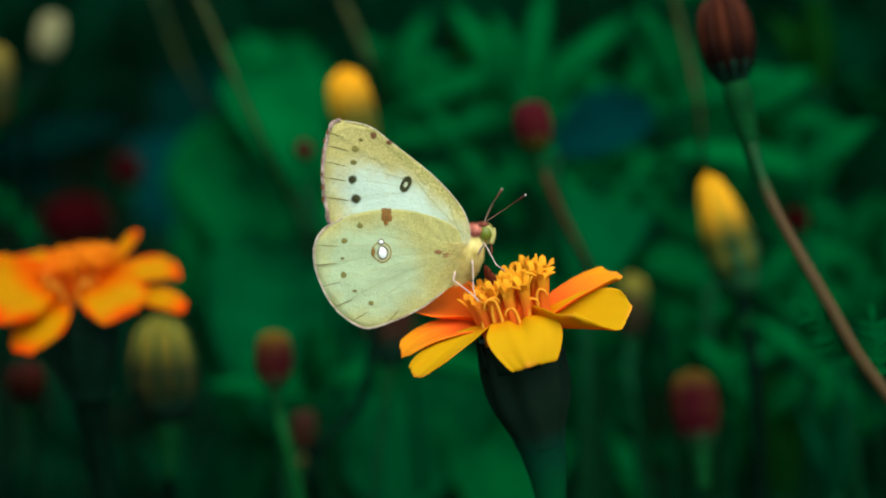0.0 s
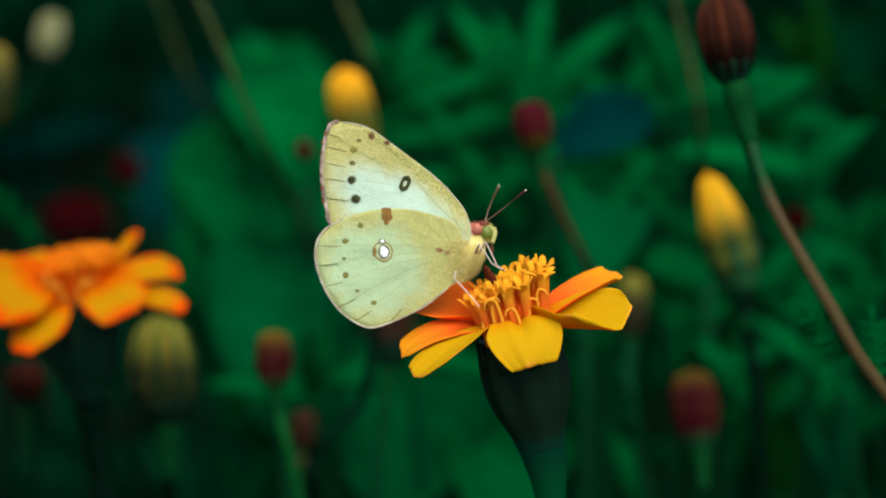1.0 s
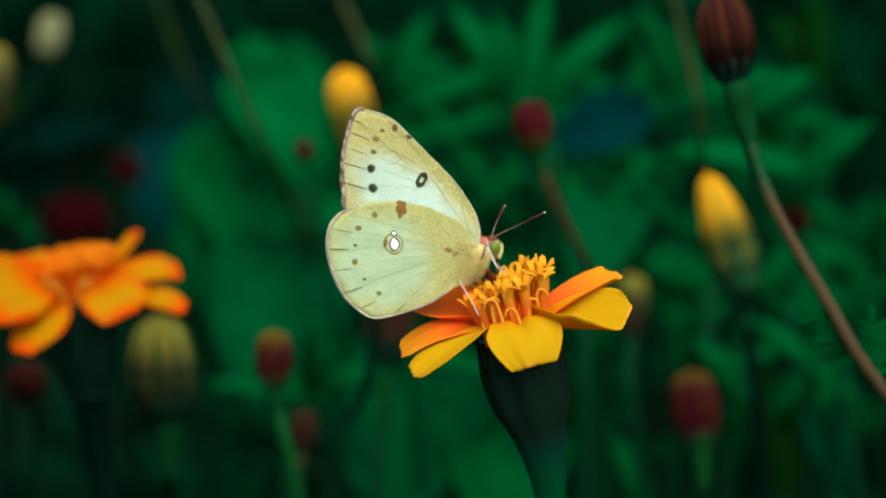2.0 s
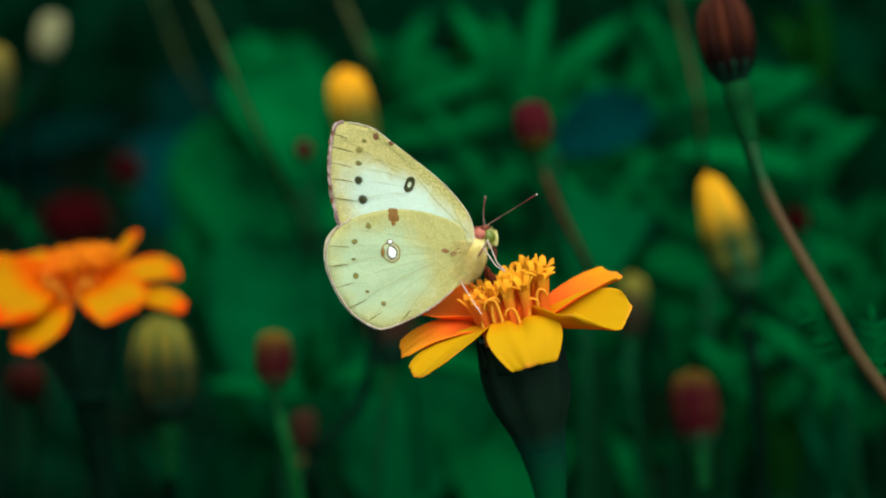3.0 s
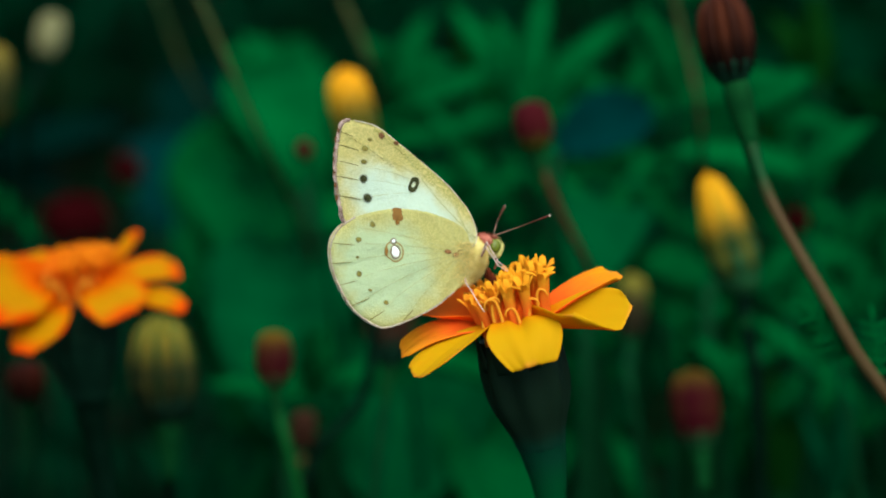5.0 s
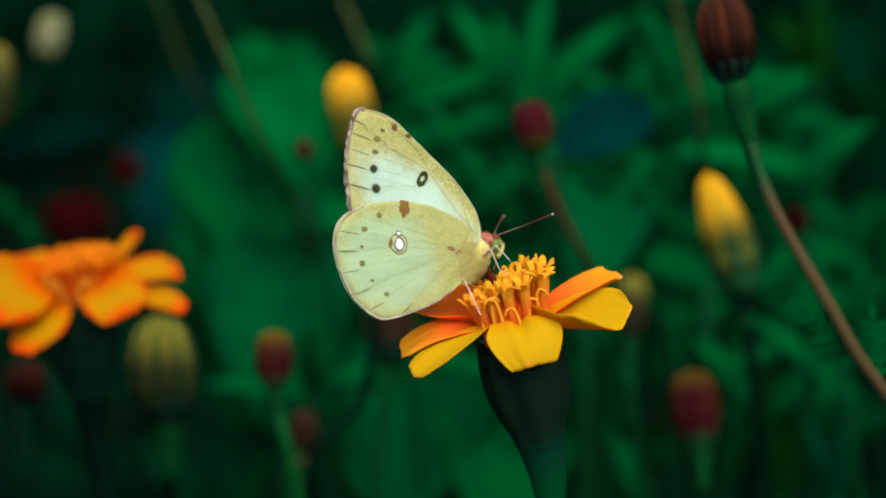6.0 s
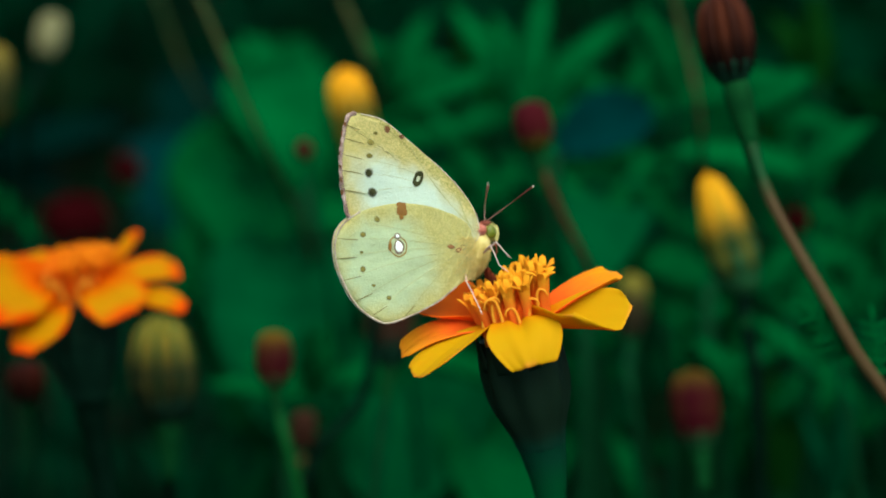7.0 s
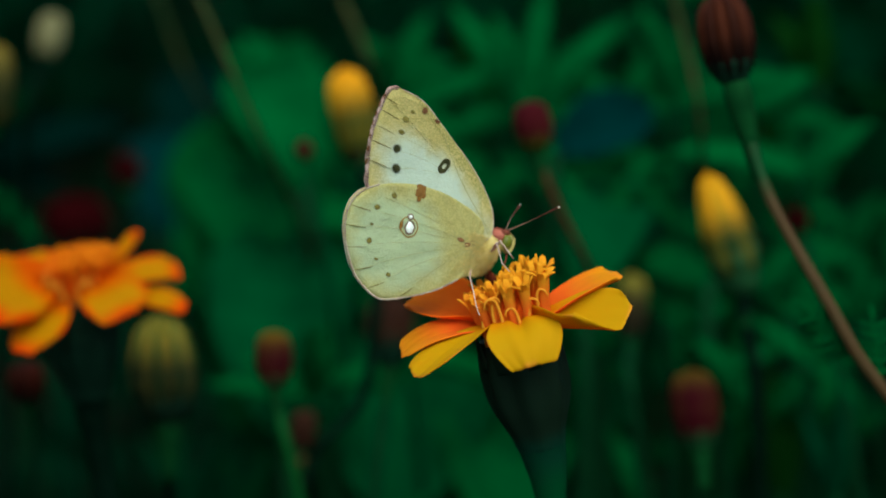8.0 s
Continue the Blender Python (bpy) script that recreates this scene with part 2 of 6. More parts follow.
M_YELLOWGREEN = banded("yellow_green_bud", (0.010, 0.034, 0.006), (0.56, 0.30, 0.008), 0.0105, 0.0225, 0.55, leafy=0.2, vary=0.1)
M_OLIVE = banded("olive_bud", (0.003, 0.011, 0.003), (0.135, 0.098, 0.012), 0.008, 0.0195, 0.6, vary=0.6)
M_CREAM = shade("cream_bud", (0.14, 0.125, 0.055), (0.24, 0.225, 0.11), 0.6, 300.0, 1500.0, 0.2, 0.2, spec=0.1)
M_FORE = wing_material("forewing", (0.73, 0.62, 0.25), (0.74, 0.83, 0.72), (-11.0, 5.4, 33), (11.8, 5.8), 0.85, (0.653, 0.757, 1.9, 4.1))
M_HIND = wing_material("hindwing", (0.69, 0.62, 0.25), (0.62, 0.71, 0.46), (-15.2, -3.4, 12), (8.6, 7.6), 0.80, (0.25, 0.97, 2.0, 5.5))
M_VEIN = shade("vein", (0.42, 0.41, 0.16), (0.52, 0.50, 0.24), 0.7, spec=0.1)
M_BLACKSPOT = shade("dark_spot", (0.006, 0.008, 0.004), (0.045, 0.045, 0.018), 0.9, 1500.0, 6000.0, spec=0.05)
M_OLIVESPOT = shade("olive_spot", (0.085, 0.070, 0.016), (0.20, 0.165, 0.045), 0.9, 1500.0, 6000.0, spec=0.05, vary=0.6)
M_BLACKSOFT = soft_edge(shade("dark_scales", (0.006, 0.008, 0.004), (0.045, 0.045, 0.018), 0.9, 1500.0, 6000.0, spec=0.05))
M_OLIVESOFT = soft_edge(shade("olive_scales", (0.075, 0.062, 0.014), (0.18, 0.15, 0.04), 0.9, 1500.0, 6000.0, spec=0.05, vary=0.6))
M_BROWNSOFT = soft_edge(shade("brown_scales", (0.060, 0.026, 0.012), (0.13, 0.058, 0.026), 0.9, 2000.0, 6000.0, spec=0.05))
M_RUSTSOFT = soft_edge(shade("rust_scales", (0.085, 0.034, 0.008), (0.20, 0.095, 0.022), 0.9, 1300.0, 6000.0, spec=0.05, vary=0.6))
M_PEARL = shade("pearl_spot", (0.74, 0.80, 0.78), (0.84, 0.87, 0.84), 0.35, 2000.0, 6000.0)
M_FRINGE = shade("pink_fringe", (0.075, 0.026, 0.020), (0.64, 0.46, 0.40), 0.8, 620.0, 3000.0, 0.3, spec=0.05, vary=0.6)
M_OLIVETIP = banded("olive_tipped_bud", (0.010, 0.0065, 0.0045), (0.115, 0.100, 0.010), 0.0088, 0.0146, 0.6, vary=0.4)
M_STEMBROWN = banded("brown_stem", (0.056, 0.032, 0.012), (0.003, 0.036, 0.008), -0.0225, -0.0155, 0.6)
M_STALK = shade("olive_stalk", (0.010, 0.028, 0.009), (0.046, 0.048, 0.018), 0.7, 120.0, 2000.0, 0.25, spec=0.0)
M_PALEFRINGE = shade("pale_fringe", (0.20, 0.095, 0.07), (0.62, 0.53, 0.42), 0.8, 420.0, 3000.0, 0.3, spec=0.05, vary=0.6)
M_RUST = shade("rust_spot", (0.085, 0.036, 0.010), (0.19, 0.092, 0.026), 0.9, 1300.0, 6000.0, spec=0.05, vary=0.6)
M_TAN = shade("tan_scales", (0.20, 0.13, 0.035), (0.36, 0.26, 0.09), 0.9, 1300.0, 6000.0, spec=0.05)
M_TAUPE = shade("grey_brown_scales", (0.13, 0.095, 0.060), (0.24, 0.19, 0.13), 0.9, 1300.0, 6000.0, spec=0.05)
M_COSTA = shade("pale_costa", (0.34, 0.24, 0.16), (0.68, 0.60, 0.46), 0.7, 600.0, 4000.0, 0.3, spec=0.1)
M_SMUDGE = soft_edge(shade("base_smudge", (0.12, 0.045, 0.02), (0.26, 0.13, 0.055), 0.8, 1500.0, 5000.0, spec=0.05))
M_NECK = shade("green_neck", (0.0016, 0.021, 0.0055), (0.0050, 0.046, 0.011), 0.65, 250.0, 2200.0, 0.25, spec=0.02)
M_FUR = shade("yellow_fur", (0.62, 0.47, 0.11), (0.86, 0.70, 0.28), 0.9, 900.0, 6000.0, 0.5, 0.30, spec=0.05)
M_FACE = shade("pale_yellow_fur", (0.30, 0.27, 0.06), (0.52, 0.47, 0.17), 0.9, 900.0, 6000.0, 0.9, spec=0.1)
M_COLLAR = shade("red_collar", (0.36, 0.075, 0.050), (0.60, 0.21, 0.15), 0.8, 1200.0, 6000.0, 0.8, spec=0.1)
M_BROW = shade("rusty_brow", (0.10, 0.022, 0.016), (0.24, 0.07, 0.045), 0.8, 1200.0, 6000.0, 0.8, spec=0.1)
M_EYE = shade("green_eye", (0.060, 0.080, 0.006), (0.13, 0.15, 0.014), 0.28, 1500.0, 6000.0, 0.1, spec=0.3)
M_ANTENNA = banded("antenna", (0.34, 0.22, 0.16), (0.085, 0.024, 0.018), 0.0020, 0.0065, 0.5)
M_PALE = shade("pale_tip", (0.60, 0.52, 0.40), (0.75, 0.66, 0.55), 0.5)
M_LEG = shade("pink_leg", (0.40, 0.24, 0.20), (0.62, 0.47, 0.41), 0.5, 1500.0, 6000.0, 0.3, spec=0.15)


# ---- shapes ----
def part(name, bm, material, parent=None, label="", smooth=True, m=None):
    me = bpy.data.meshes.new(name)
    bm.normal_update()
    bm.to_mesh(me)
    bm.free()
    me.materials.append(material)
    if smooth:
        me.polygons.foreach_set("use_smooth", [True] * len(me.polygons))
    ob = new(name, me)
    if parent:
        ob.parent = parent
    if m is not None:
        ob.matrix_basis = m
    return tagged(ob, label)


def again(ob, m, parent=None):
    """The same piece once more, on the same mesh."""
    o = ob.copy()
    scene.collection.objects.link(o)
    o.parent = parent or ob.parent
    o.matrix_basis = m
    return o


def empty(name, m, label, category, group=""):
    ob = new(name)
    ob.empty_display_size = 0.005
    ob.matrix_basis = m
    return tagged(ob, label, category, group)


def smooth_path(points, steps=6):
    """A smooth line through the points, without overshoot where their spacing changes; more numbers than x, y, z are carried along."""
    q = [np.array(p, float) for p in points]
    gap = [max(float(np.linalg.norm((b - a)[:3])), 1e-9) for a, b in zip(q, q[1:])]
    slope = [(q[1] - q[0]) / gap[0]]
    for i in range(1, len(q) - 1):
        slope.append((q[i + 1] - q[i - 1]) / (gap[i] + gap[i - 1]))
    slope.append((q[-1] - q[-2]) / gap[-1])
    out = []
    for i in range(len(q) - 1):
        for k in range(steps):
            t = k / steps
            out.append((2 * t ** 3 - 3 * t * t + 1) * q[i] + (t ** 3 - 2 * t * t + t) * gap[i] * slope[i]
                       + (3 * t * t - 2 * t ** 3) * q[i + 1] + (t ** 3 - t * t) * gap[i] * slope[i + 1])
    out.append(q[-1])
    return out


def tube(points, seg=8, steps=6, bm=None, wobble=0.0):
    """A round tapered tube along (x, y, z, radius) points."""
    bm = bm or bmesh.new()
    line = smooth_path(points, steps)
    rings = []
    side = None
    for i, p in enumerate(line):
        a, b = line[max(i - 1, 0)][:3], line[min(i + 1, len(line) - 1)][:3]
        d = Vector(b - a).normalized()
        side = (side - d * side.dot(d)).normalized() if side else d.orthogonal().normalized()
        up = d.cross(side)
        rad = float(max(p[3], 1e-5)) * (1 + wobble * math.sin(i * 2.3))
        rings.append([bm.verts.new(Vector(p[:3]) + rad * (math.cos(k * math.tau / seg) * side + math.sin(k * math.tau / seg) * up)) for k in range(seg)])
    for a, b in zip(rings, rings[1:]):
        for k in range(seg):
            bm.faces.new((a[k], a[(k + 1) % seg], b[(k + 1) % seg], b[k]))
    bm.faces.new(rings[0][::-1])
    bm.faces.new(rings[-1])
    return bm


def lathe(profile, seg=24, ribs=0, depth=0.0, steps=5, bm=None, fade=0.0):
    """A body turned about z from (radius, z) points, with ribs round it that die out over the lowest `fade` metres."""
    bm = bm or bmesh.new()
    line = smooth_path([(r, z, 0) for r, z in profile], steps)
    rings = []
    for r, z, _ in line:
        deep = depth * (min((z - line[0][1]) / fade, 1.0) if fade else 1.0)
        rings.append([bm.verts.new((max(r, 1e-5) * (1 + deep * math.cos(ribs * k * math.tau / seg)) * math.cos(k * math.tau / seg),
                                    max(r, 1e-5) * (1 + deep * math.cos(ribs * k * math.tau / seg)) * math.sin(k * math.tau / seg), z)) for k in range(seg)])
    for a, b in zip(rings, rings[1:]):
        for k in range(seg):
            bm.faces.new((a[k], a[(k + 1) % seg], b[(k + 1) % seg], b[k]))
    bm.faces.new(rings[0][::-1])
    bm.faces.new(rings[-1])
    return bm


def ball(rx, ry, rz, centre=(0, 0, 0), seg=16, lump=0.0, bm=None, tilt=0.0):
    bm = bm or bmesh.new()
    made = bmesh.ops.create_uvsphere(bm, u_segments=seg, v_segments=max(seg * 2 // 3, 6), radius=1)["verts"]
    turn = Euler((0, radians(tilt), 0)).to_matrix()
    for v in made:
        k = 1 + lump * noise.noise(v.co * 3.0)
        v.co = turn @ Vector((v.co.x * rx * k, v.co.y * ry * k, v.co.z * rz * k)) + Vector(centre)
    return bm


def shell(surface, nu, nv, thick, bm=None):
    """A closed sheet of that thickness over surface(u, v), u from 0 to 1 and v from -1 to 1."""
    bm = bm or bmesh.new()
    pts = [[Vector(surface(i / nu, 2 * j / nv - 1)) for j in range(nv + 1)] for i in range(nu + 1)]
    top, low = [], []
    for i in range(nu + 1):
        tr, lr = [], []
        for j in range(nv + 1):
            a = pts[min(i + 1, nu)][j] - pts[max(i - 1, 0)][j]
            b = pts[i][min(j + 1, nv)] - pts[i][max(j - 1, 0)]
            n = a.cross(b)
            n = n.normalized() if n.length > 1e-12 else Vector((0, 0, 1))
            edge = 0.35 if i == nu or j in (0, nv) else 1.0
            tr.append(bm.verts.new(pts[i][j] + n * thick / 2 * edge))
            lr.append(bm.verts.new(pts[i][j] - n * thick / 2 * edge))
        top.append(tr)
        low.append(lr)
    for i in range(nu):
        for j in range(nv):
            bm.faces.new((top[i][j], top[i + 1][j], top[i + 1][j + 1], top[i][j + 1]))
            bm.faces.new((low[i][j + 1], low[i + 1][j + 1], low[i + 1][j], low[i][j]))
    for i in range(nu):
        bm.faces.new((top[i + 1][0], top[i][0], low[i][0], low[i + 1][0]))
        bm.faces.new((top[i][nv], top[i + 1][nv], low[i + 1][nv], low[i][nv]))
    for j in range(nv):
        bm.faces.new((top[0][j], top[0][j + 1], low[0][j + 1], low[0][j]))
        bm.faces.new((top[nu][j + 1], top[nu][j], low[nu][j], low[nu][j + 1]))
    return bm


# ---- ground ----
def ground():
    bm = bmesh.new()
    ticks = [-900, -60, -8, -3] + [-2 + 0.08 * k for k in range(51)] + [3, 8, 60, 900]
    rows = []
    for y in ticks:
        rows.append([bm.verts.new((x, y, 0.018 * noise.noise((x * 6, y * 6, 0)) + 0.008 * noise.noise((x * 21, y * 21, 3)) if abs(x) < 3 and abs(y) < 3 else 0)) for x in ticks])
    for a, b in zip(rows, rows[1:]):
        for k in range(len(ticks) - 1):
            bm.faces.new((a[k], a[k + 1], b[k + 1], b[k]))
    tagged(part("ground", bm, M_SOIL), "dark damp garden soil under the marigolds", "ground", kind="structure")


ground()


# ---- marigold flowers ----
def petal_sheet(r0, length, width, rise, droop, twist=0.0, cup=0.1, groove=0.12, curl=0.0, ruffle=0.03, seed=0.0, z0=0.0, notch=0.05, back=0.0, claw=0.34, taper=0.0, blunt=0.17, skew=0.0, fray=0.6):
    """A ray petal along +x: starts at r0 with the slope `rise`, ends with the slope `droop` (degrees). In mm."""
    steps = 24
    line = [(r0, z0)]
    for k in range(steps):
        e = radians(rise + (droop - rise) * ((k + 0.5) / steps))
        line.append((line[-1][0] + length / steps * math.cos(e), line[-1][1] + length / steps * math.sin(e)))

    def surface(u, v):
        s = u * (1 - blunt * abs(v) ** 2.6 * u ** 2 - skew * v * u ** 2 - notch * u ** 3 * (math.exp(-((v - 0.12) / 0.13) ** 2) + 0.6 * math.exp(-((v + 0.45) / 0.1) ** 2)))
        s *= 1 + fray * u ** 4 * (0.016 * math.sin(9 * v + seed) + 0.009 * math.sin(23 * v + 2 * seed))
        k = min(s * steps, steps - 1e-6)
        i = int(k)
        x = line[i][0] + (line[i + 1][0] - line[i][0]) * (k - i)
        z = line[i][1] + (line[i + 1][1] - line[i][1]) * (k - i)
        e = radians(rise + (droop - rise) * s)
        half = width / 2 * (claw + (1 - claw) * math.sin(min(s / 0.72, 1) * math.pi / 2)) * (1 - 0.16 * u ** 8) * (1 - taper * max(s - 0.35, 0) ** 1.2)
        y = half * v
        h = width * (cup * v * v - groove * math.exp(-(v / 0.22) ** 2) * max(1 - 1.2 * s, 0) + curl * abs(v) ** 3 * (1 if v > 0 else back) + ruffle * s * s * math.sin(4.5 * v + 3 * s + seed) + 0.005 * math.sin(16 * v + seed) * s)
        a = radians(twist) * min(s * 2.5, 1)
        y, h = y * math.cos(a) - h * math.sin(a), y * math.sin(a) + h * math.cos(a)
        return ((x - h * math.sin(e)) * MM, y * MM, (z + h * math.cos(e)) * MM)

    return surface


def floret_bm(height, splay, seed):
    """A disc floret: a smooth tube that widens upwards and opens into five blunt recurved lobes."""
    rng = random.Random(seed)
    bm = bmesh.new()
    tube([(0, 0, 0, 0.60 * MM), (0.04 * MM, 0, height * 0.35 * MM, 0.72 * MM), (0, 0.04 * MM, height * 0.62 * MM, 0.84 * MM), (0, 0, height * 0.80 * MM, 0.94 * MM)], 10, 3, bm)
    for k in range(5):
        a = k * math.tau / 5 + rng.uniform(-0.2, 0.2)
        out, up, w = rng.uniform(0.1, 1.2) * splay, rng.uniform(1.7, 2.9), rng.uniform(0.42, 0.54)
        ca, sa = math.cos(a), math.sin(a)

        def surface(u, v):
            x = 0.72 + out * u ** 1.5
            z = height * 0.74 + up * u * (1 - 0.26 * out * u)
            y = w * v * (1 + 0.15 * math.sin(3 * u) - 0.70 * u ** 5)
            return ((x * ca - y * sa) * MM, (x * sa + y * ca) * MM, (z + 0.16 * v * v) * MM)
        shell(surface, 7, 4, 0.26 * MM, bm)
    return bm


def closed_floret_bm(height):
    """A disc floret still shut: a slim club."""
    return tube([(0, 0, 0, 0.40 * MM), (0, 0, height * 0.5 * MM, 0.42 * MM), (0, 0, height * 0.8 * MM, 0.50 * MM), (0, 0, height * 0.94 * MM, 0.38 * MM), (0, 0, height * MM, 0.10 * MM)], 9, 4)


def marigold(m, petals, label, stem, closed=None, disc_r=5.4, disc_h=13.6, seed=1, petal_mat=None, cup_mat=None, stem_mat=None, floret_mat=None):
    """A single marigold. petals: (turn, then the petal's shape). stem: points in the flower's own space, in mm."""
    rng = random.Random(seed)
    flower = empty("marigold_flower", m, label, "flower", "open marigolds")
    turned = ((3.83, -18.0), (3.99, -17.3), (4.20, -16.3), (4.85, -14.2), (5.85, -11.3), (6.4, -8.0), (6.45, -4.8), (6.1, -1.4), (5.2, 0.4), (0.2, 0.6))
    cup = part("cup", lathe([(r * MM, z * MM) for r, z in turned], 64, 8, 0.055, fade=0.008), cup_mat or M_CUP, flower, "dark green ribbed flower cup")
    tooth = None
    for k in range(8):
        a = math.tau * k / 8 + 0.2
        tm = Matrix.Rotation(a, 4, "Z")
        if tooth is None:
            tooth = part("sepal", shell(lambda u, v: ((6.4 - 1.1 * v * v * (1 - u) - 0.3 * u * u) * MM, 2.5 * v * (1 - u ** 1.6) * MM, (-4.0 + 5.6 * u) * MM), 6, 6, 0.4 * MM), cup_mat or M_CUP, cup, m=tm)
        else:
            again(tooth, tm)
    part("stem", tube([(x * MM, y * MM, z * MM, r * MM) for x, y, z, r in stem], 14, 6), stem_mat or M_STEM, flower)
    for i, (turn, args, *own) in enumerate(petals):
        part("petal", shell(petal_sheet(seed=i * 1.7 + seed, **args), 28, 36, 0.28 * MM), own[0] if own else petal_mat or M_PETAL, flower, m=Matrix.Rotation(radians(turn), 4, "Z"))
    # filler body; its red-orange stands for light bounced between the tubes
    part("receptacle", lathe([(4.3 * MM, 0.3 * MM), (4.5 * MM, 2.5 * MM), (4.2 * MM, disc_h * 0.36 * MM), (2.5 * MM, disc_h * 0.46 * MM), (0.1 * MM, disc_h * 0.48 * MM)], 24), M_PETALSHADED, flower, "orange floor of the disc")
    kinds = {}
    shut = None
    ring = [(14, 4.75, 8.0, 1.15), (10, 3.4, 5.0, 0.8), (6, 2.0, 2.0, 0.6), (2, 0.7, 0.0, 0.6)]
    for count, rad, lean, splay in ring:
        for i in range(count):
            a = math.tau * (i + 0.5) / count + rng.uniform(-0.10, 0.10)
            rr = rad * disc_r / 5.4
            x, y = rr * math.cos(a), rr * math.sin(a)
            tall = disc_h * (0.72 + 0.030 * x - 0.008 * y) * rng.uniform(0.93, 1.07)
            tm = Matrix.Translation(((x + 0.4) * MM, y * MM, 0.4 * MM)) @ Matrix.Rotation(a, 4, "Z") @ Matrix.Rotation(radians(lean + rng.uniform(-4, 5)), 4, "Y") @ Matrix.Rotation(rng.uniform(0, 6), 4, "Z")
            if closed and math.hypot(x - closed[0], y - closed[1]) < closed[2]:
                tm = tm @ Matrix.Scale(rng.uniform(0.95, 1.15), 4)
                if shut is None:
                    shut = part("shut_floret", closed_floret_bm(disc_h * 0.70), M_SHUT, flower, "dark red floret still shut", m=tm)
                else:
                    again(shut, tm)
                continue
            kind = (round(tall * 2), i % 2, splay + (0.6 if x > 3 else 0))
            if kind not in kinds:
                kinds[kind] = part("floret", floret_bm(kind[0] / 2, kind[2], seed + kind[0] + i), floret_mat or M_FLORET, flower, m=tm)
            else:
                again(kinds[kind], tm)
    for i in range(6):
        a = -math.pi / 2 + (i - 2.5) * 0.34 + rng.uniform(-0.12, 0.12)
        h = disc_h * rng.uniform(0.34, 0.56)
        s, q = rng.choice((-1, 1)), rng.uniform(0.6, 1.15)
        pts = [(0, 0, 0, 0.28), (0.1 * s, 0, h * 0.6, 0.26), (0.4 * s, 0.0, h, 0.25), (1.0 * s * q, -0.1, h + 0.75 * q, 0.21), (1.8 * s * q, -0.2, h + 0.35 * q, 0.18), (2.1 * s * q, -0.2, h - 0.5 * q, 0.12)]
        part("stigma", tube([(x * MM, y * MM, z * MM, r * MM) for x, y, z, r in pts], 6, 4), M_STIGMA, flower,
             m=Matrix.Translation((math.cos(a) * (disc_r + 0.75) * MM, math.sin(a) * (disc_r + 0.75) * MM, 0.6 * MM)))
    return flower


def shape(length, width, rise, droop, r0=5.2, **more):
    return dict(r0=r0, length=length, width=width, rise=rise, droop=droop, **more)


# the flower that the butterfly feeds on
MAIN = marigold(pose(0.0113, -0.0035, 0.3271, 0.0, -13.0, 0), [
    (-25.7, shape(13.40, 12.41, 8.0, -10.7, twist=10.4, cup=0.085, groove=0.036, curl=0.118, back=2.6, z0=0.9, notch=0.02, claw=0.375, blunt=0.28, skew=-0.124)),
    (14.0, shape(13.35, 10.95, 24.8, 3.3, twist=-2.4, cup=0.067, groove=0.02, curl=0.042, back=0.83, z0=1.5, notch=0.002, claw=0.654, blunt=0.128, skew=-0.022), M_PETALHALFSHADED),
    (-80.9, shape(10.99, 12.70, 5.7, -72.0, r0=5.4, twist=3.1, cup=-0.136, groove=0.102, curl=0.089, back=1.58, z0=4.45, notch=0.0215, claw=0.605, ruffle=0.02, taper=0.6, blunt=0.0, fray=0.25)),
] + [
    (-144.8, shape(15.80, 9.61, 4.0, -24.5, r0=4.0, twist=-7.6, cup=0.013, groove=0.02, curl=0.104, back=-0.96, z0=3.40, notch=0.019, claw=0.55, blunt=0.18, skew=-0.037)),
    (-169.9, shape(13.44, 9.20, 25.6, -31.7, twist=-4.0, cup=0.08, groove=0.01, curl=-0.01, back=-0.47, z0=2.23, notch=0.0, claw=0.644, taper=0.564, blunt=0.112, skew=0.002), M_PETALHALFSHADED),
    (150.9, shape(13.29, 12.69, 33.2, 11.8, twist=-10.7, cup=0.193, groove=0.021, curl=-0.012, back=1.96, z0=1.99, notch=0.053, claw=0.25, taper=0.258, blunt=0.326, skew=-0.104), M_PETALSHADED),
    (104, shape(11.0, 10.0, 30, 15, cup=0.1, z0=0.8), M_PETALSHADED),
], "orange-yellow single marigold with a tall disc and dark green cup",
    [(0, 0, -15.5, 3.5), (0, 0, -16.6, 3.72), (0, 0, -17.4, 3.90), (0, 0, -18.0, 3.86), (-0.02, 0, -18.9, 3.68), (-0.05, 0, -20.8, 3.38), (-0.2, 0, -24, 2.9), (-0.6, 0, -28, 2.4), (-3.0, 0, -60, 2.1), (-8, 6, -180, 2.2), (-14, 10, -338, 2.6)], stem_mat=M_TEALSTEM, cup_mat=M_CUPTWOTONE, closed=(-1.6, 2.4, 2.0), seed=3)

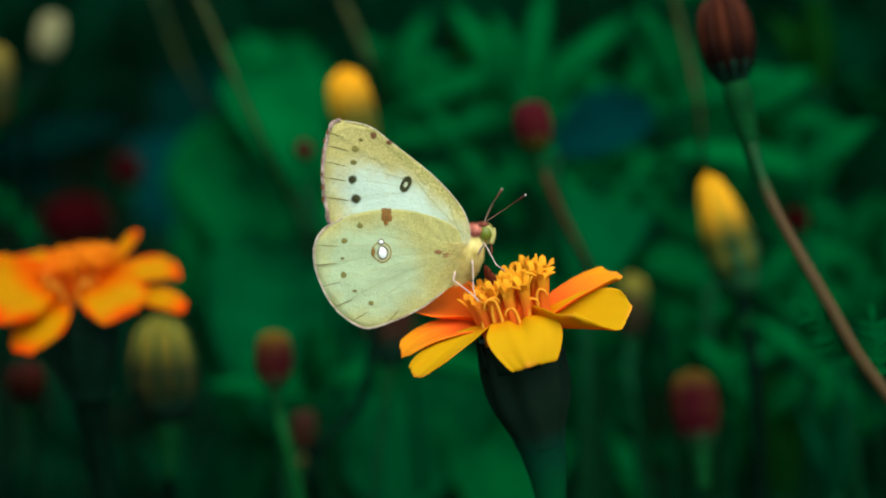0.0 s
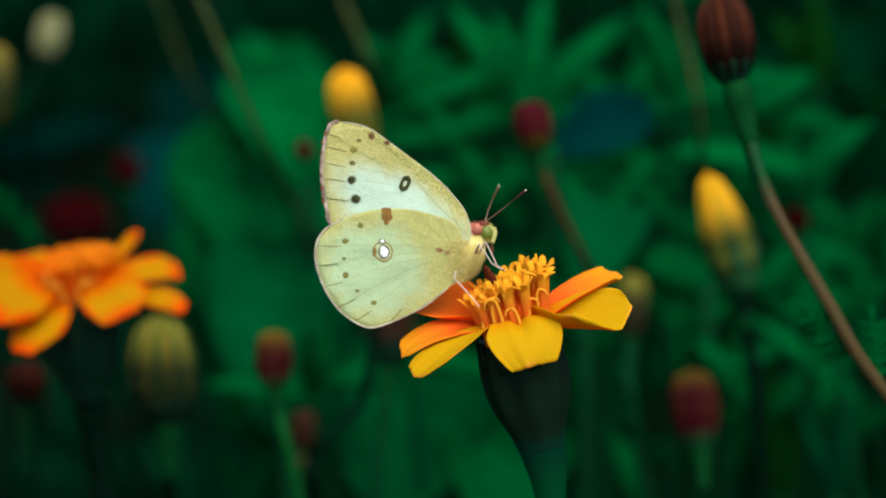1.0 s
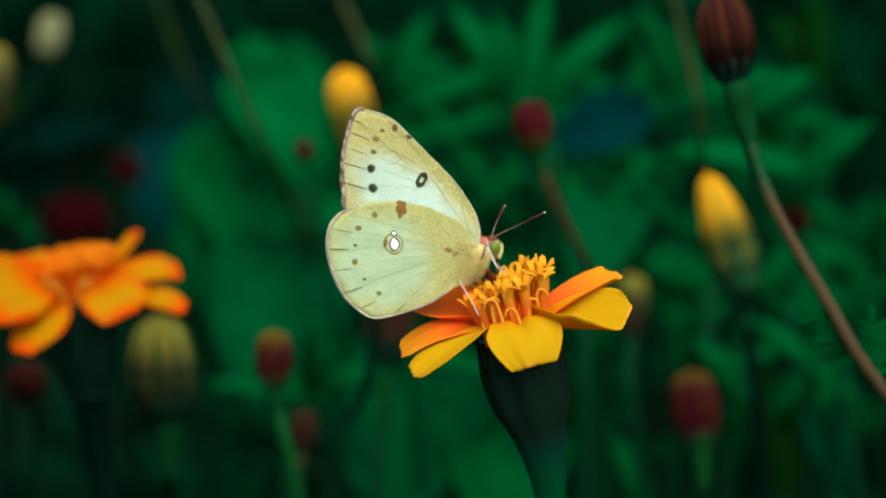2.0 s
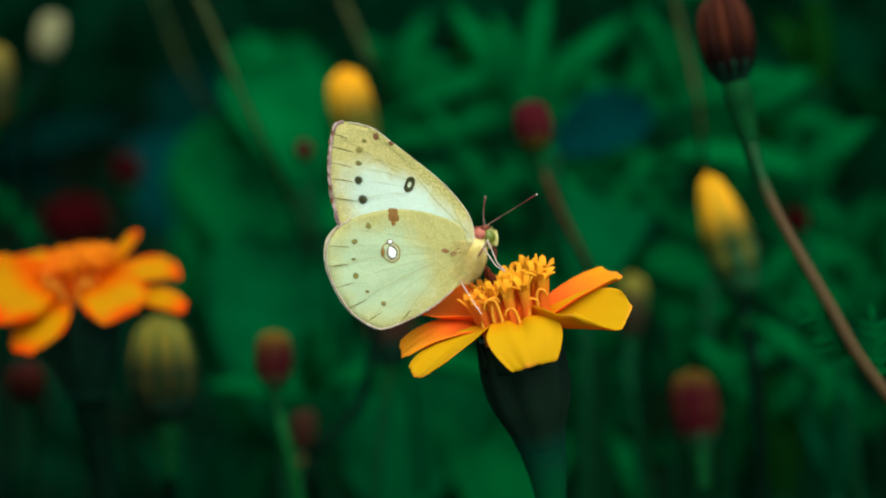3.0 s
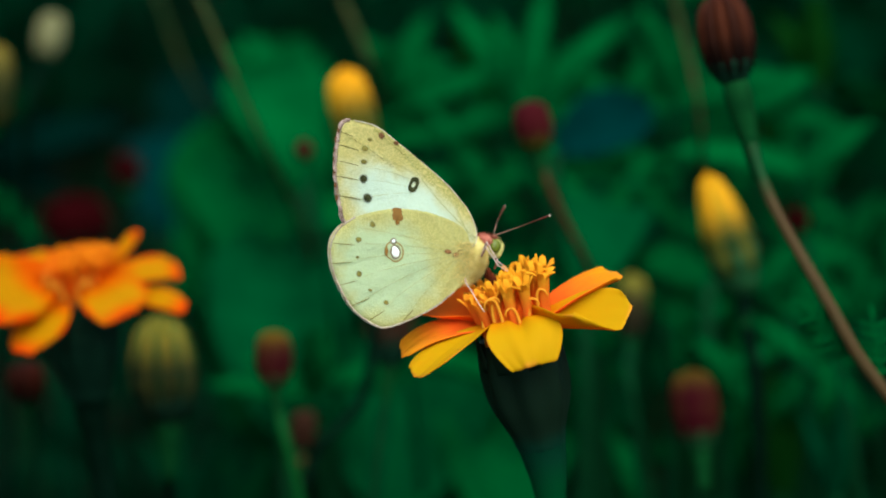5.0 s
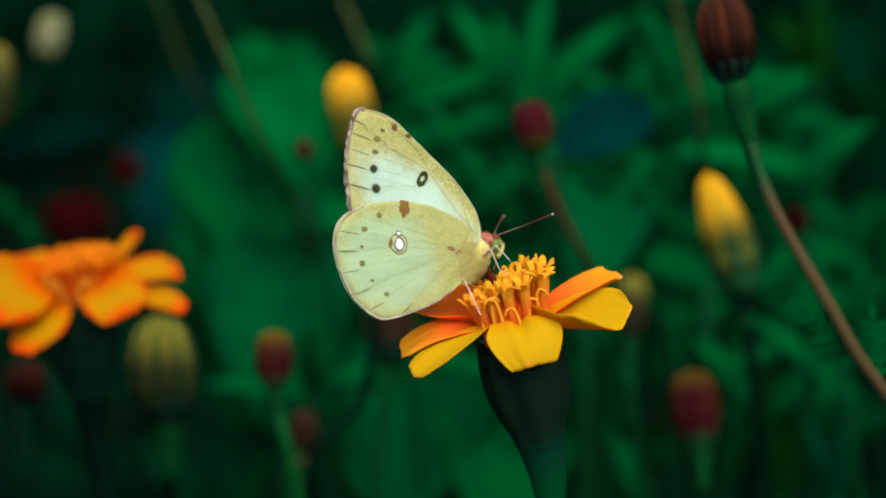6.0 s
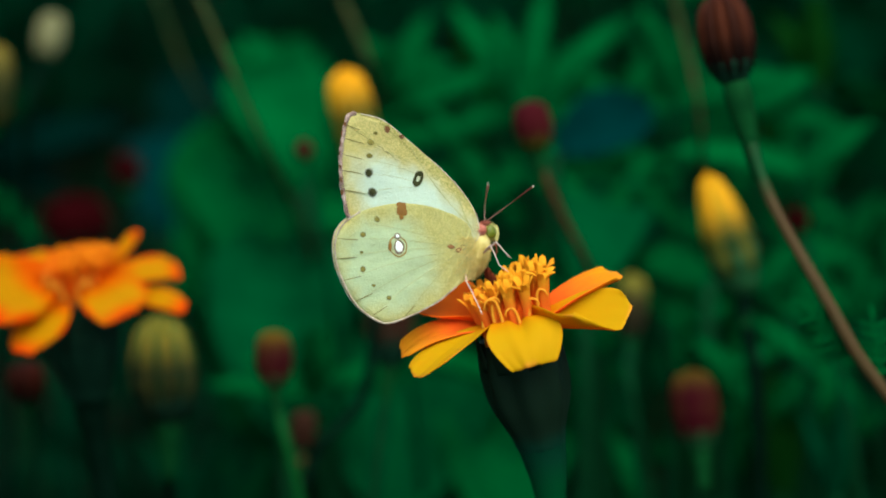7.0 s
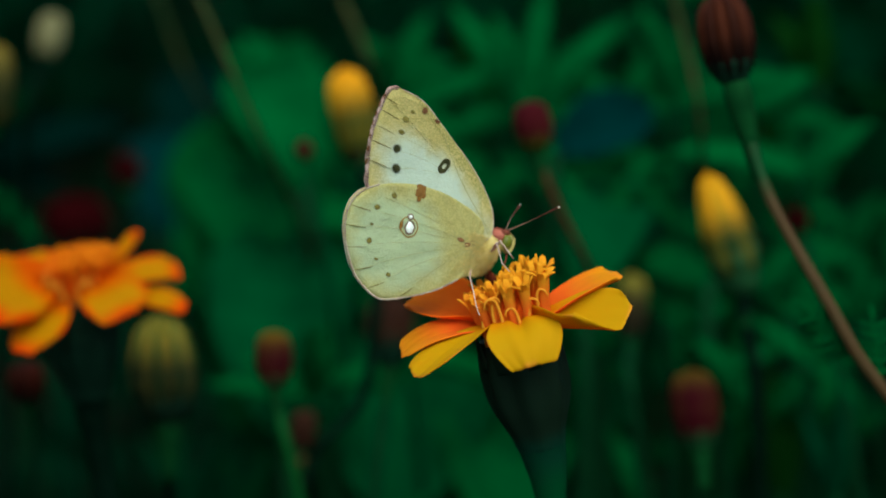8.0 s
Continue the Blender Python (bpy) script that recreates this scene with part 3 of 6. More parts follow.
# the second open flower, a little farther off
SECOND = marigold(pose(-0.0705, 0.0911, 0.3061, 4.0, -4.0, 0) @ Matrix.Scale(1.126, 4), [
    (4.0, shape(13.10, 11.58, 17.5, -8.4, cup=0.155, groove=0.05, curl=0.026, back=-0.29, z0=0.8, notch=0.004, claw=0.679, blunt=0.275, skew=-0.031)),
    (-24.0, shape(16.30, 6.90, 4.4, -15.5, twist=9.9, cup=-0.017, groove=0.0, curl=0.083, back=2.16, z0=1.01, notch=0.0, claw=0.54, blunt=0.139, skew=0.027)),
    (-49.1, shape(11.42, 12.22, 12.5, -38.8, cup=0.032, groove=0.0, curl=0.068, back=-1.6, z0=2.82, notch=0.003, claw=0.4, taper=0.193, blunt=0.106, skew=0.073)),
    (-110.4, shape(13.97, 10.31, 0.4, -33.9, twist=1.5, cup=0.089, groove=0.0, curl=-0.096, back=0.65, z0=0.6, notch=0.0, claw=0.35, taper=0.376, blunt=0.153, skew=0.07)),
    (-133.7, shape(15.29, 14.48, 14.4, 3.9, twist=-13.7, cup=0.09, groove=0.005, curl=-0.19, back=-1.14, z0=3.0, notch=0.07, claw=0.3, taper=0.037, blunt=0.073, skew=-0.084)),
] + [
    (-172, shape(14.0, 14.0, 22, 4, cup=0.08, z0=1.2)),
    (140, shape(11.0, 11.0, 24, 12, cup=0.1, z0=0.8)),
    (92, shape(9.0, 10.0, 30, 20, cup=0.1, z0=0.8)),
    (43.5, shape(11.37, 4.0, 30.8, 41.2, cup=0.006, groove=0.028, curl=0.123, back=1.29, z0=1.2, notch=0.005, claw=0.352, taper=0.104, blunt=0.114)),
], "deep orange single marigold with drooping rays",
    [(0, 0, -16.8, 3.2), (0, 0, -22, 2.8), (0.3, 0, -28, 2.2), (2, 2, -60, 1.9), (0, 8, -180, 2.2), (-6, 10, -326, 2.6)], disc_h=9.6, seed=8, stem_mat=M_SHADEDSTEM, petal_mat=M_PETALDEEP, floret_mat=M_FLORETDEEP)


# ---- buds ----
def bud(m, length, radius, petal_mat, cup_mat, stem, label, share=0.55, stem_mat=None, petals=9, cone=False, neck=0.55, groove=0.085, category="flower bud", second=None, swell=0.46, egg=False):
    """A closed bud on its stem; share: how much of it is petals. stem: points (x, y, z, radius) in the bud's own space."""
    ob = empty("marigold_bud", m, label, category, "marigold buds")
    low = length * (1 - share)
    prof = [(0.30, 0), (0.55, 0.06), (0.86, 0.24), (1.0, 0.45), (0.98, 0.68), (0.80, 0.88), (0.35, 0.985), (0.02, 1.0)]
    if cone:
        prof = [(0.30, 0), (0.6, 0.06), (0.92, 0.22), (1.0, 0.36), (0.90, 0.56), (0.68, 0.76), (0.42, 0.92), (0.25, 0.98), (0.02, 1.0)]
    if egg:
        prof = [(0.30, 0), (0.56, 0.06), (0.86, 0.20), (1.0, 0.40), (0.94, 0.62), (0.72, 0.84), (0.36, 0.965), (0.02, 1.0)]
    cut = [(r * radius, z * length) for r, z in prof if z <= 1 - share + 0.12]
    if len(cut) < 3:
        cut = [(0.3 * radius, 0), (0.42 * radius, low * 0.5), (0.50 * radius, low)]
    cut += [(cut[-1][0] * 0.93, cut[-1][1] + 0.02 * length), (0.02 * radius, cut[-1][1] + 0.01 * length)]
    cup = part("cup", lathe(cut, 32, 8, 0.035, 4), cup_mat, ob)
    part("core", lathe([(0.9 * r * radius, z * length * 0.985) for r, z in prof if z >= min(1 - share, 0.4)], 20, 0, 0, 4), petal_mat, ob)
    step = math.tau / petals
    first = None
    base = max(low - 0.1 * length, 0.02 * length)

    def strip(u, v):
        z = base + u * (length - base)
        q = z / length
        rr = 0.0
        for (r1, z1), (r2, z2) in zip(prof, prof[1:]):
            if z1 <= q <= z2 + 1e-9:
                k = (q - z1) / (z2 - z1)
                rr = r1 + (r2 - r1) * (k * k * (3 - 2 * k) * 0.4 + k * 0.6)
        rr = max(rr, 0.03) * radius * (1.02 - groove * v * v)
        a = v * step * 0.58
        return (rr * math.cos(a), rr * math.sin(a), z + 0.02 * length * math.cos(3 * v) * u)

    for k in range(petals):
        tm = Matrix.Rotation(k * step + 0.3, 4, "Z")
        if second and k % 2:
            part("petal", shell(strip, 12, 6, 0.25 * MM), second, ob, m=tm)
        elif first is None:
            first = part("petal", shell(strip, 12, 6, 0.25 * MM), petal_mat, ob, m=tm)
        else:
            again(first, tm)
    part("stem", tube(stem, 10, 6), stem_mat or M_STEM, ob)
    a, b = Vector(stem[0][:3]), Vector(stem[1][:3])
    along = (b - a).normalized()
    thin, run = stem[1][3], length * neck
    part("neck", tube([(*(a + along * (0.04 * length)), 0.50 * radius), (*(a - along * 0.001 + along * 0.25 * run), swell * radius), (*(a + along * 0.6 * run), 0.5 * (thin + 0.9 * swell * radius)), (*(a + along * run), thin * 0.97)], 12, 5), M_NECK, ob, "swollen green neck under the bud")
    return ob


TALL_BUD = bud(pose(0.0511, 0.0594, 0.3539, -15.2, -9.7, 2.6), 0.0159, 0.0049, M_BRICKBUD, M_CUP,
    [(0.0002, -0.0003, 0.0010, 0.0016), (0.0005, -0.0004, -0.0041, 0.0011), (0.0009, -0.0006, -0.0093, 0.0011), (0.0017, -0.0048, -0.0192, 0.00105), (0.0042, -0.0076, -0.0286, 0.0010), (0.0082, -0.0108, -0.0406, 0.0011), (0.0109, -0.0119, -0.0488, 0.0011), (0.0169, -0.0114, -0.0635, 0.0011), (0.0259, 0.0255, -0.2181, 0.0012), (0.0106, 0.0735, -0.3582, 0.0016)],
    "dark red closed bud on a curving reddish stem", share=0.80, stem_mat=M_STEMBROWN, petals=12, neck=1.15, groove=0.16, second=M_UMBERBUD, swell=0.54)
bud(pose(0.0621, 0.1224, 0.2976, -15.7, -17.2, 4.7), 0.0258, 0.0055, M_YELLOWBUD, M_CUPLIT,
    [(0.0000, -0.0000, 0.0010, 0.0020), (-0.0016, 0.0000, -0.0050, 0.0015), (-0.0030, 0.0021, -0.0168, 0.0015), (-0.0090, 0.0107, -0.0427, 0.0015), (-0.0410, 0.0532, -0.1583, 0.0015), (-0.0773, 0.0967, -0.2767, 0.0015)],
    "orange-yellow bud opening from an olive green cup", share=0.72, petals=10, cone=True, second=M_YELLOWGREEN, stem_mat=M_SHADEDSTEM, neck=0.30, swell=0.34)
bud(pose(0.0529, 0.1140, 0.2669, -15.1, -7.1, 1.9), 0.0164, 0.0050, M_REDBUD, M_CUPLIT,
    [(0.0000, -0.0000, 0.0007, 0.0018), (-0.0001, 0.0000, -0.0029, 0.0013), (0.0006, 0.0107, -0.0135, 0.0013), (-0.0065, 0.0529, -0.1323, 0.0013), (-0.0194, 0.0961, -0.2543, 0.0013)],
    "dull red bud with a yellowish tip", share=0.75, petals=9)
bud(pose(-0.0168, 0.1603, 0.3144, -15.3, -12.0, 3.3), 0.0230, 0.0049, M_YELLOWBUD, M_OLIVE,
    [(-0.0000, 0.0000, 0.0009, 0.0018), (0.0005, -0.0322, -0.0059, 0.0011), (-0.0012, -0.0322, -0.0222, 0.0011), (-0.0101, -0.0323, -0.0463, 0.0011), (-0.0217, -0.0323, -0.0557, 0.0011), (-0.0853, 0.0119, -0.1708, 0.0011), (-0.1254, 0.0570, -0.2950, 0.0011)],
    "orange-yellow bud in an olive green cup", share=0.70, stem_mat=M_SHADEDSTEM, petals=9)
bud(pose(0.0195, 0.1298, 0.3260, -15.2, -10.0, 2.7), 0.0104, 0.0039, M_REDFOOT, M_OLIVE,
    [(-0.0000, 0.0000, 0.0004, 0.0014), (0.0000, 0.0000, -0.0026, 0.0009), (0.0019, 0.0000, -0.0112, 0.0009), (0.0064, 0.0108, -0.0251, 0.0009), (0.0138, 0.1290, -0.0404, 0.0009), (0.0279, 0.4085, -0.0675, 0.0009), (0.0184, 0.4390, -0.1422, 0.0009), (0.0056, 0.4705, -0.2201, 0.0009)],
    "small round red bud on a slim stem", share=0.93, stem_mat=M_STEMRED, petals=9)
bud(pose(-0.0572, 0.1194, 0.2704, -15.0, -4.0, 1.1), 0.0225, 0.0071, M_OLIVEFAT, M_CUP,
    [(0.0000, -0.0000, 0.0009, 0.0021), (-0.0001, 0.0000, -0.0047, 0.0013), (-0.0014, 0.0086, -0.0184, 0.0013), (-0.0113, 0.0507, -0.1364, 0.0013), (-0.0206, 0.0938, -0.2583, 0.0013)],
    "fat olive green striped bud", share=0.85, stem_mat=M_SHADEDSTEM, petals=16, groove=0.30, second=M_OLIVEGREEN, egg=True)
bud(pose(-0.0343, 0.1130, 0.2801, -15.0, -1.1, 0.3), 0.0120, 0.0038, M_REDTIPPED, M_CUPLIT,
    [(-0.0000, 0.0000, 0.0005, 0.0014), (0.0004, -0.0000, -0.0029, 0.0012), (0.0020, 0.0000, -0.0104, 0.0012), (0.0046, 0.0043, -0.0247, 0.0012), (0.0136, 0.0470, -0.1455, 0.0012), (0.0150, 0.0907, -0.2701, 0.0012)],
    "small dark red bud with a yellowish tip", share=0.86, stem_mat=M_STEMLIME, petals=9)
bud(pose(0.0424, 0.1709, 0.2722, -15.0, 2.7, -0.7), 0.0156, 0.0036, M_OLIVETIP, M_CUP,
    [(0.0000, 0.0000, 0.0006, 0.0014), (-0.0007, -0.0108, -0.0084, 0.0014), (0.0054, -0.0000, -0.0369, 0.0014), (0.0199, 0.0402, -0.1477, 0.0014), (0.0285, 0.0814, -0.2626, 0.0014)],
    "brown bud with an olive yellow tip behind the open flower", share=0.80, petals=9)
bud(pose(-0.0118, 0.1593, 0.2701, -15.0, -0.0, 0.0), 0.0163, 0.0054, M_BROWNBUD, M_CUP,
    [(0.0000, -0.0000, 0.0007, 0.0019), (-0.0006, -0.0000, -0.0050, 0.0014), (-0.0038, 0.0000, -0.0314, 0.0014), (-0.0109, 0.0407, -0.1446, 0.0014), (-0.0132, 0.0824, -0.2617, 0.0014)],
    "brown-red bud behind the open flower", share=0.60, petals=9)
bud(pose(-0.1041, 0.2723, 0.3179, -15.3, 12.0, -3.3), 0.0125, 0.0035, M_CREAM, M_OLIVE,
    [(0.0000, 0.0000, 0.0005, 0.0013), (0.0142, -0.0860, -0.0103, 0.0008), (0.0134, -0.0752, -0.0285, 0.0008), (0.0159, -0.0538, -0.0688, 0.0008), (0.0347, -0.0100, -0.1924, 0.0008), (0.0598, 0.0348, -0.3185, 0.0008)],
    "cream white bud on a dark stem", share=0.80, stem_mat=M_SHADEDSTEM, petals=9)
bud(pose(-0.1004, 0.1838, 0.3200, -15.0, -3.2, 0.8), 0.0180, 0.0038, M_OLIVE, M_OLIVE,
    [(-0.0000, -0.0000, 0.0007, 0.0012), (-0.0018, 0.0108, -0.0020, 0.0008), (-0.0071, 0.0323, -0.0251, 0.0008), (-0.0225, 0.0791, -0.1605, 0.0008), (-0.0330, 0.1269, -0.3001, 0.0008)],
    "dull olive yellow bud in a green cup", share=0.50, stem_mat=M_SHADEDSTEM, petals=9)
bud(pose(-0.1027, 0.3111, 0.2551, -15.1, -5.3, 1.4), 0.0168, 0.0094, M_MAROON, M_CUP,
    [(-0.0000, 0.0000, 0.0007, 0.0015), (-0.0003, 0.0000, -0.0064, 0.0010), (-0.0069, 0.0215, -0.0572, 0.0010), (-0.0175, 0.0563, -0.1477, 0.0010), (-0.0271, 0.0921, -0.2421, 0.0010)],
    "large maroon bud about to open", share=0.80, stem_mat=M_SHADEDSTEM, petals=9)
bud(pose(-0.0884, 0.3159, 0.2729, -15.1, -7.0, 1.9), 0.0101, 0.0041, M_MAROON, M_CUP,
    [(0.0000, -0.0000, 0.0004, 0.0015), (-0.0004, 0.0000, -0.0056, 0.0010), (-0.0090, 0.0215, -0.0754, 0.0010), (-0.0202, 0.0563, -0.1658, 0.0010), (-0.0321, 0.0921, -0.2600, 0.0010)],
    "small maroon bud on a green stem", share=0.80, stem_mat=M_SHADEDSTEM, petals=9)
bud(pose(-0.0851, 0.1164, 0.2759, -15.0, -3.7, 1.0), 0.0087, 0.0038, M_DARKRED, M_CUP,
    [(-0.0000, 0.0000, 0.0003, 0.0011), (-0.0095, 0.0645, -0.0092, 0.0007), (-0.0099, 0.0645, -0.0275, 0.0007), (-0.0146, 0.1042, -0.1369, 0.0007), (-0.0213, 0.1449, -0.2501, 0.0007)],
    "dark maroon bud in the shade of the open flower", share=0.80, stem_mat=M_SHADEDSTEM, petals=9)
bud(pose(-0.0312, 0.1922, 0.3096, -15.9, -18.7, 5.2), 0.0051, 0.0022, M_REDBUD, M_CUP,
    [(-0.0000, -0.0000, 0.0002, 0.0008), (-0.0007, -0.0000, -0.0032, 0.0008), (-0.0041, -0.0000, -0.0255, 0.0008), (-0.0124, 0.0215, -0.0544, 0.0008), (-0.0490, 0.0636, -0.1670, 0.0008), (-0.0887, 0.1067, -0.2826, 0.0008)],
    "small brown-red bud on a dark stem", share=0.80, petals=9)
bud(pose(0.0853, 0.2086, 0.2878, -15.1, -6.6, 1.8), 0.0068, 0.0030, M_MAROON, M_CUP,
    [(-0.0000, -0.0000, 0.0003, 0.0011), (-0.0001, 0.0000, -0.0034, 0.0011), (0.0005, 0.0215, -0.0402, 0.0011), (-0.0062, 0.0627, -0.1553, 0.0011), (-0.0180, 0.1049, -0.2737, 0.0011)],
    "tiny maroon bud on a green stem", share=0.80, petals=9)
bud(pose(-0.0308, 0.1443, 0.2555, -15.0, 4.4, -1.2), 0.0093, 0.0027, M_BROWNBUD, M_CUP,
    [(-0.0000, -0.0000, 0.0004, 0.0010), (-0.0000, -0.0000, -0.0025, 0.0011), (-0.0000, 0.0107, -0.0135, 0.0011), (0.0056, 0.0514, -0.1266, 0.0011), (0.0139, 0.0932, -0.2434, 0.0011)],
    "small brown-red bud on a brown stem", share=0.80, stem_mat=M_STEMRED, petals=9)


# ---- butterfly ----
BODY = [
    (0.0, pose(0.00376, -0.00003, 0.33994, -15.0, 2.6, 7.9)),
    (0.1, pose(0.00378, -0.00003, 0.33999, -15.3, 2.5, 7.9)),
    (0.2, pose(0.00381, -0.00003, 0.34003, -15.6, 2.4, 8.0)),
    (0.3, pose(0.00383, -0.00003, 0.34008, -15.9, 2.3, 8.0)),
    (0.5, pose(0.00388, -0.00002, 0.34018, -16.6, 2.1, 8.1)),
    (1.0, pose(0.00393, -0.00001, 0.34026, -19.8, 1.6, 8.5)),
    (1.1, pose(0.00400, -0.00000, 0.34028, -21.4, 2.0, 9.0)),
    (1.2, pose(0.00440, -0.00000, 0.34019, -22.6, 6.3, 9.5)),
    (1.3, pose(0.00475, -0.00000, 0.34004, -22.4, 9.0, 10.1)),
    (1.4, pose(0.00488, -0.00001, 0.33986, -21.2, 10.7, 10.8)),
    (1.5, pose(0.00439, -0.00002, 0.33943, -19.4, 12.3, 11.0)),
    (1.6, pose(0.00460, -0.00002, 0.33944, -19.6, 11.8, 12.2)),
    (1.7, pose(0.00486, -0.00002, 0.33941, -20.0, 12.6, 13.4)),
    (2.8, pose(0.00446, -0.00001, 0.34008, -22.1, 5.7, 20.9)),
    (3.0, pose(0.00424, -0.00001, 0.34003, -21.4, 5.3, 21.4)),
    (3.5, pose(0.00436, -0.00000, 0.33994, -21.0, 6.5, 23.2)),
    (4.0, pose(0.00432, -0.00001, 0.33991, -21.1, 5.6, 23.2)),
    (4.5, pose(0.00425, -0.00001, 0.33994, -20.8, 4.4, 22.9)),
    (4.7, pose(0.00444, -0.00001, 0.33967, -21.3, 7.1, 22.5)),
    (5.8, pose(0.00469, 0.00000, 0.33993, -22.2, 8.1, 24.8)),
    (6.0, pose(0.00493, 0.00000, 0.33992, -20.0, 12.1, 24.3)),
    (6.5, pose(0.00455, 0.00002, 0.34027, -19.9, 7.3, 26.2)),
    (7.0, pose(0.00487, 0.00003, 0.34060, -18.0, 7.8, 25.4)),
    (7.5, pose(0.00535, 0.00002, 0.34078, -14.3, 6.9, 22.8)),
    (7.6, pose(0.00555, 0.00002, 0.34075, -14.7, 8.5, 22.5)),
    (7.7, pose(0.00581, 0.00002, 0.34089, -14.8, 12.2, 21.9)),
    (7.8, pose(0.00623, 0.00002, 0.34069, -14.5, 17.9, 21.3)),
    (7.9, pose(0.00642, 0.00002, 0.34064, -14.3, 19.3, 21.2)),
    (8.0, pose(0.00641, 0.00001, 0.34077, -14.1, 19.5, 21.4)),
]
HEAD_ROWS = [  # seconds, place in the body's space, nod
    (0.0, 2.75, 2.44, -3.3), (0.5, 2.55, 2.26, -4.1), (1.0, 2.80, 2.18, -0.9), (1.1, 2.97, 1.77, 2.5), (1.2, 3.33, 1.21, 5.0),
    (1.3, 3.39, 0.82, 6.7), (1.4, 3.39, 0.67, 11.0), (1.5, 3.48, 1.07, 16.1), (1.6, 3.44, 0.77, 16.7), (1.7, 3.26, 0.71, 7.9),
    (2.8, 2.71, 1.98, -12.2), (3.0, 2.98, 1.81, -7.7), (3.5, 3.16, 1.20, -3.3), (4.0, 3.14, 1.04, 0.6), (4.5, 3.13, 0.80, 1.9),
    (4.7, 3.68, 0.68, 11.0), (5.8, 2.84, 0.99, 8.1), (6.0, 3.21, 0.78, 9.7), (6.5, 2.28, 2.64, -12.7), (7.0, 2.41, 2.08, -10.8),
    (7.5, 2.61, 2.35, -10.0), (7.6, 2.80, 2.03, 1.8), (7.7, 2.89, 1.88, 7.7), (7.8, 3.20, 1.42, 5.8), (7.9, 3.35, 1.27, 1.9),
    (8.0, 3.23, 1.14, -0.1),
]
NEAR_ROWS = [
    (0.0, 0.553, -0.732, 0.397), (0.5, 0.511, -0.715, 0.477), (1.0, 0.531, -0.742, 0.409), (1.1, 0.555, -0.738, 0.384), (1.2, 0.497, -0.753, 0.431),
    (1.3, 0.443, -0.780, 0.441), (1.4, 0.398, -0.784, 0.476), (1.5, 0.330, -0.797, 0.507), (1.6, 0.340, -0.805, 0.485), (1.7, 0.452, -0.794, 0.407),
    (2.8, 0.669, -0.685, 0.290), (3.0, 0.660, -0.680, 0.319), (3.5, 0.680, -0.654, 0.332), (4.0, 0.666, -0.658, 0.352), (4.5, 0.748, -0.596, 0.293),
    (4.7, 0.575, -0.776, 0.259), (5.8, 0.582, -0.673, 0.456), (6.0, 0.553, -0.721, 0.419), (6.5, 0.676, -0.653, 0.341), (7.0, 0.518, -0.757, 0.398),
    (7.5, 0.495, -0.786, 0.370), (7.6, 0.462, -0.796, 0.390), (7.7, 0.405, -0.813, 0.418), (7.8, 0.353, -0.812, 0.464), (7.9, 0.360, -0.803, 0.475),
    (8.0, 0.417, -0.770, 0.483),
]
FAR_ROWS = [
    (0.0, 0.439, 0.725, 0.531), (0.5, 0.411, 0.690, 0.596), (1.0, 0.365, 0.671, 0.646), (1.1, 0.385, 0.624, 0.680), (1.2, 0.375, 0.620, 0.689),
    (1.3, 0.372, 0.609, 0.700), (1.4, 0.332, 0.582, 0.743), (1.5, 0.231, 0.588, 0.775), (1.6, 0.242, 0.577, 0.780), (1.7, 0.428, 0.558, 0.711),
    (2.8, 0.436, 0.711, 0.551), (3.0, 0.427, 0.730, 0.534), (3.5, 0.489, 0.657, 0.573), (4.0, 0.460, 0.653, 0.602), (4.5, 0.480, 0.630, 0.610),
    (4.7, 0.416, 0.560, 0.717), (5.8, 0.413, 0.749, 0.518), (6.0, 0.444, 0.708, 0.549), (6.5, 0.461, 0.755, 0.466), (7.0, 0.516, 0.630, 0.581),
    (7.5, 0.531, 0.616, 0.581), (7.6, 0.467, 0.640, 0.610), (7.7, 0.439, 0.653, 0.617), (7.8, 0.423, 0.641, 0.640), (7.9, 0.456, 0.658, 0.599),
    (8.0, 0.490, 0.676, 0.550),
]
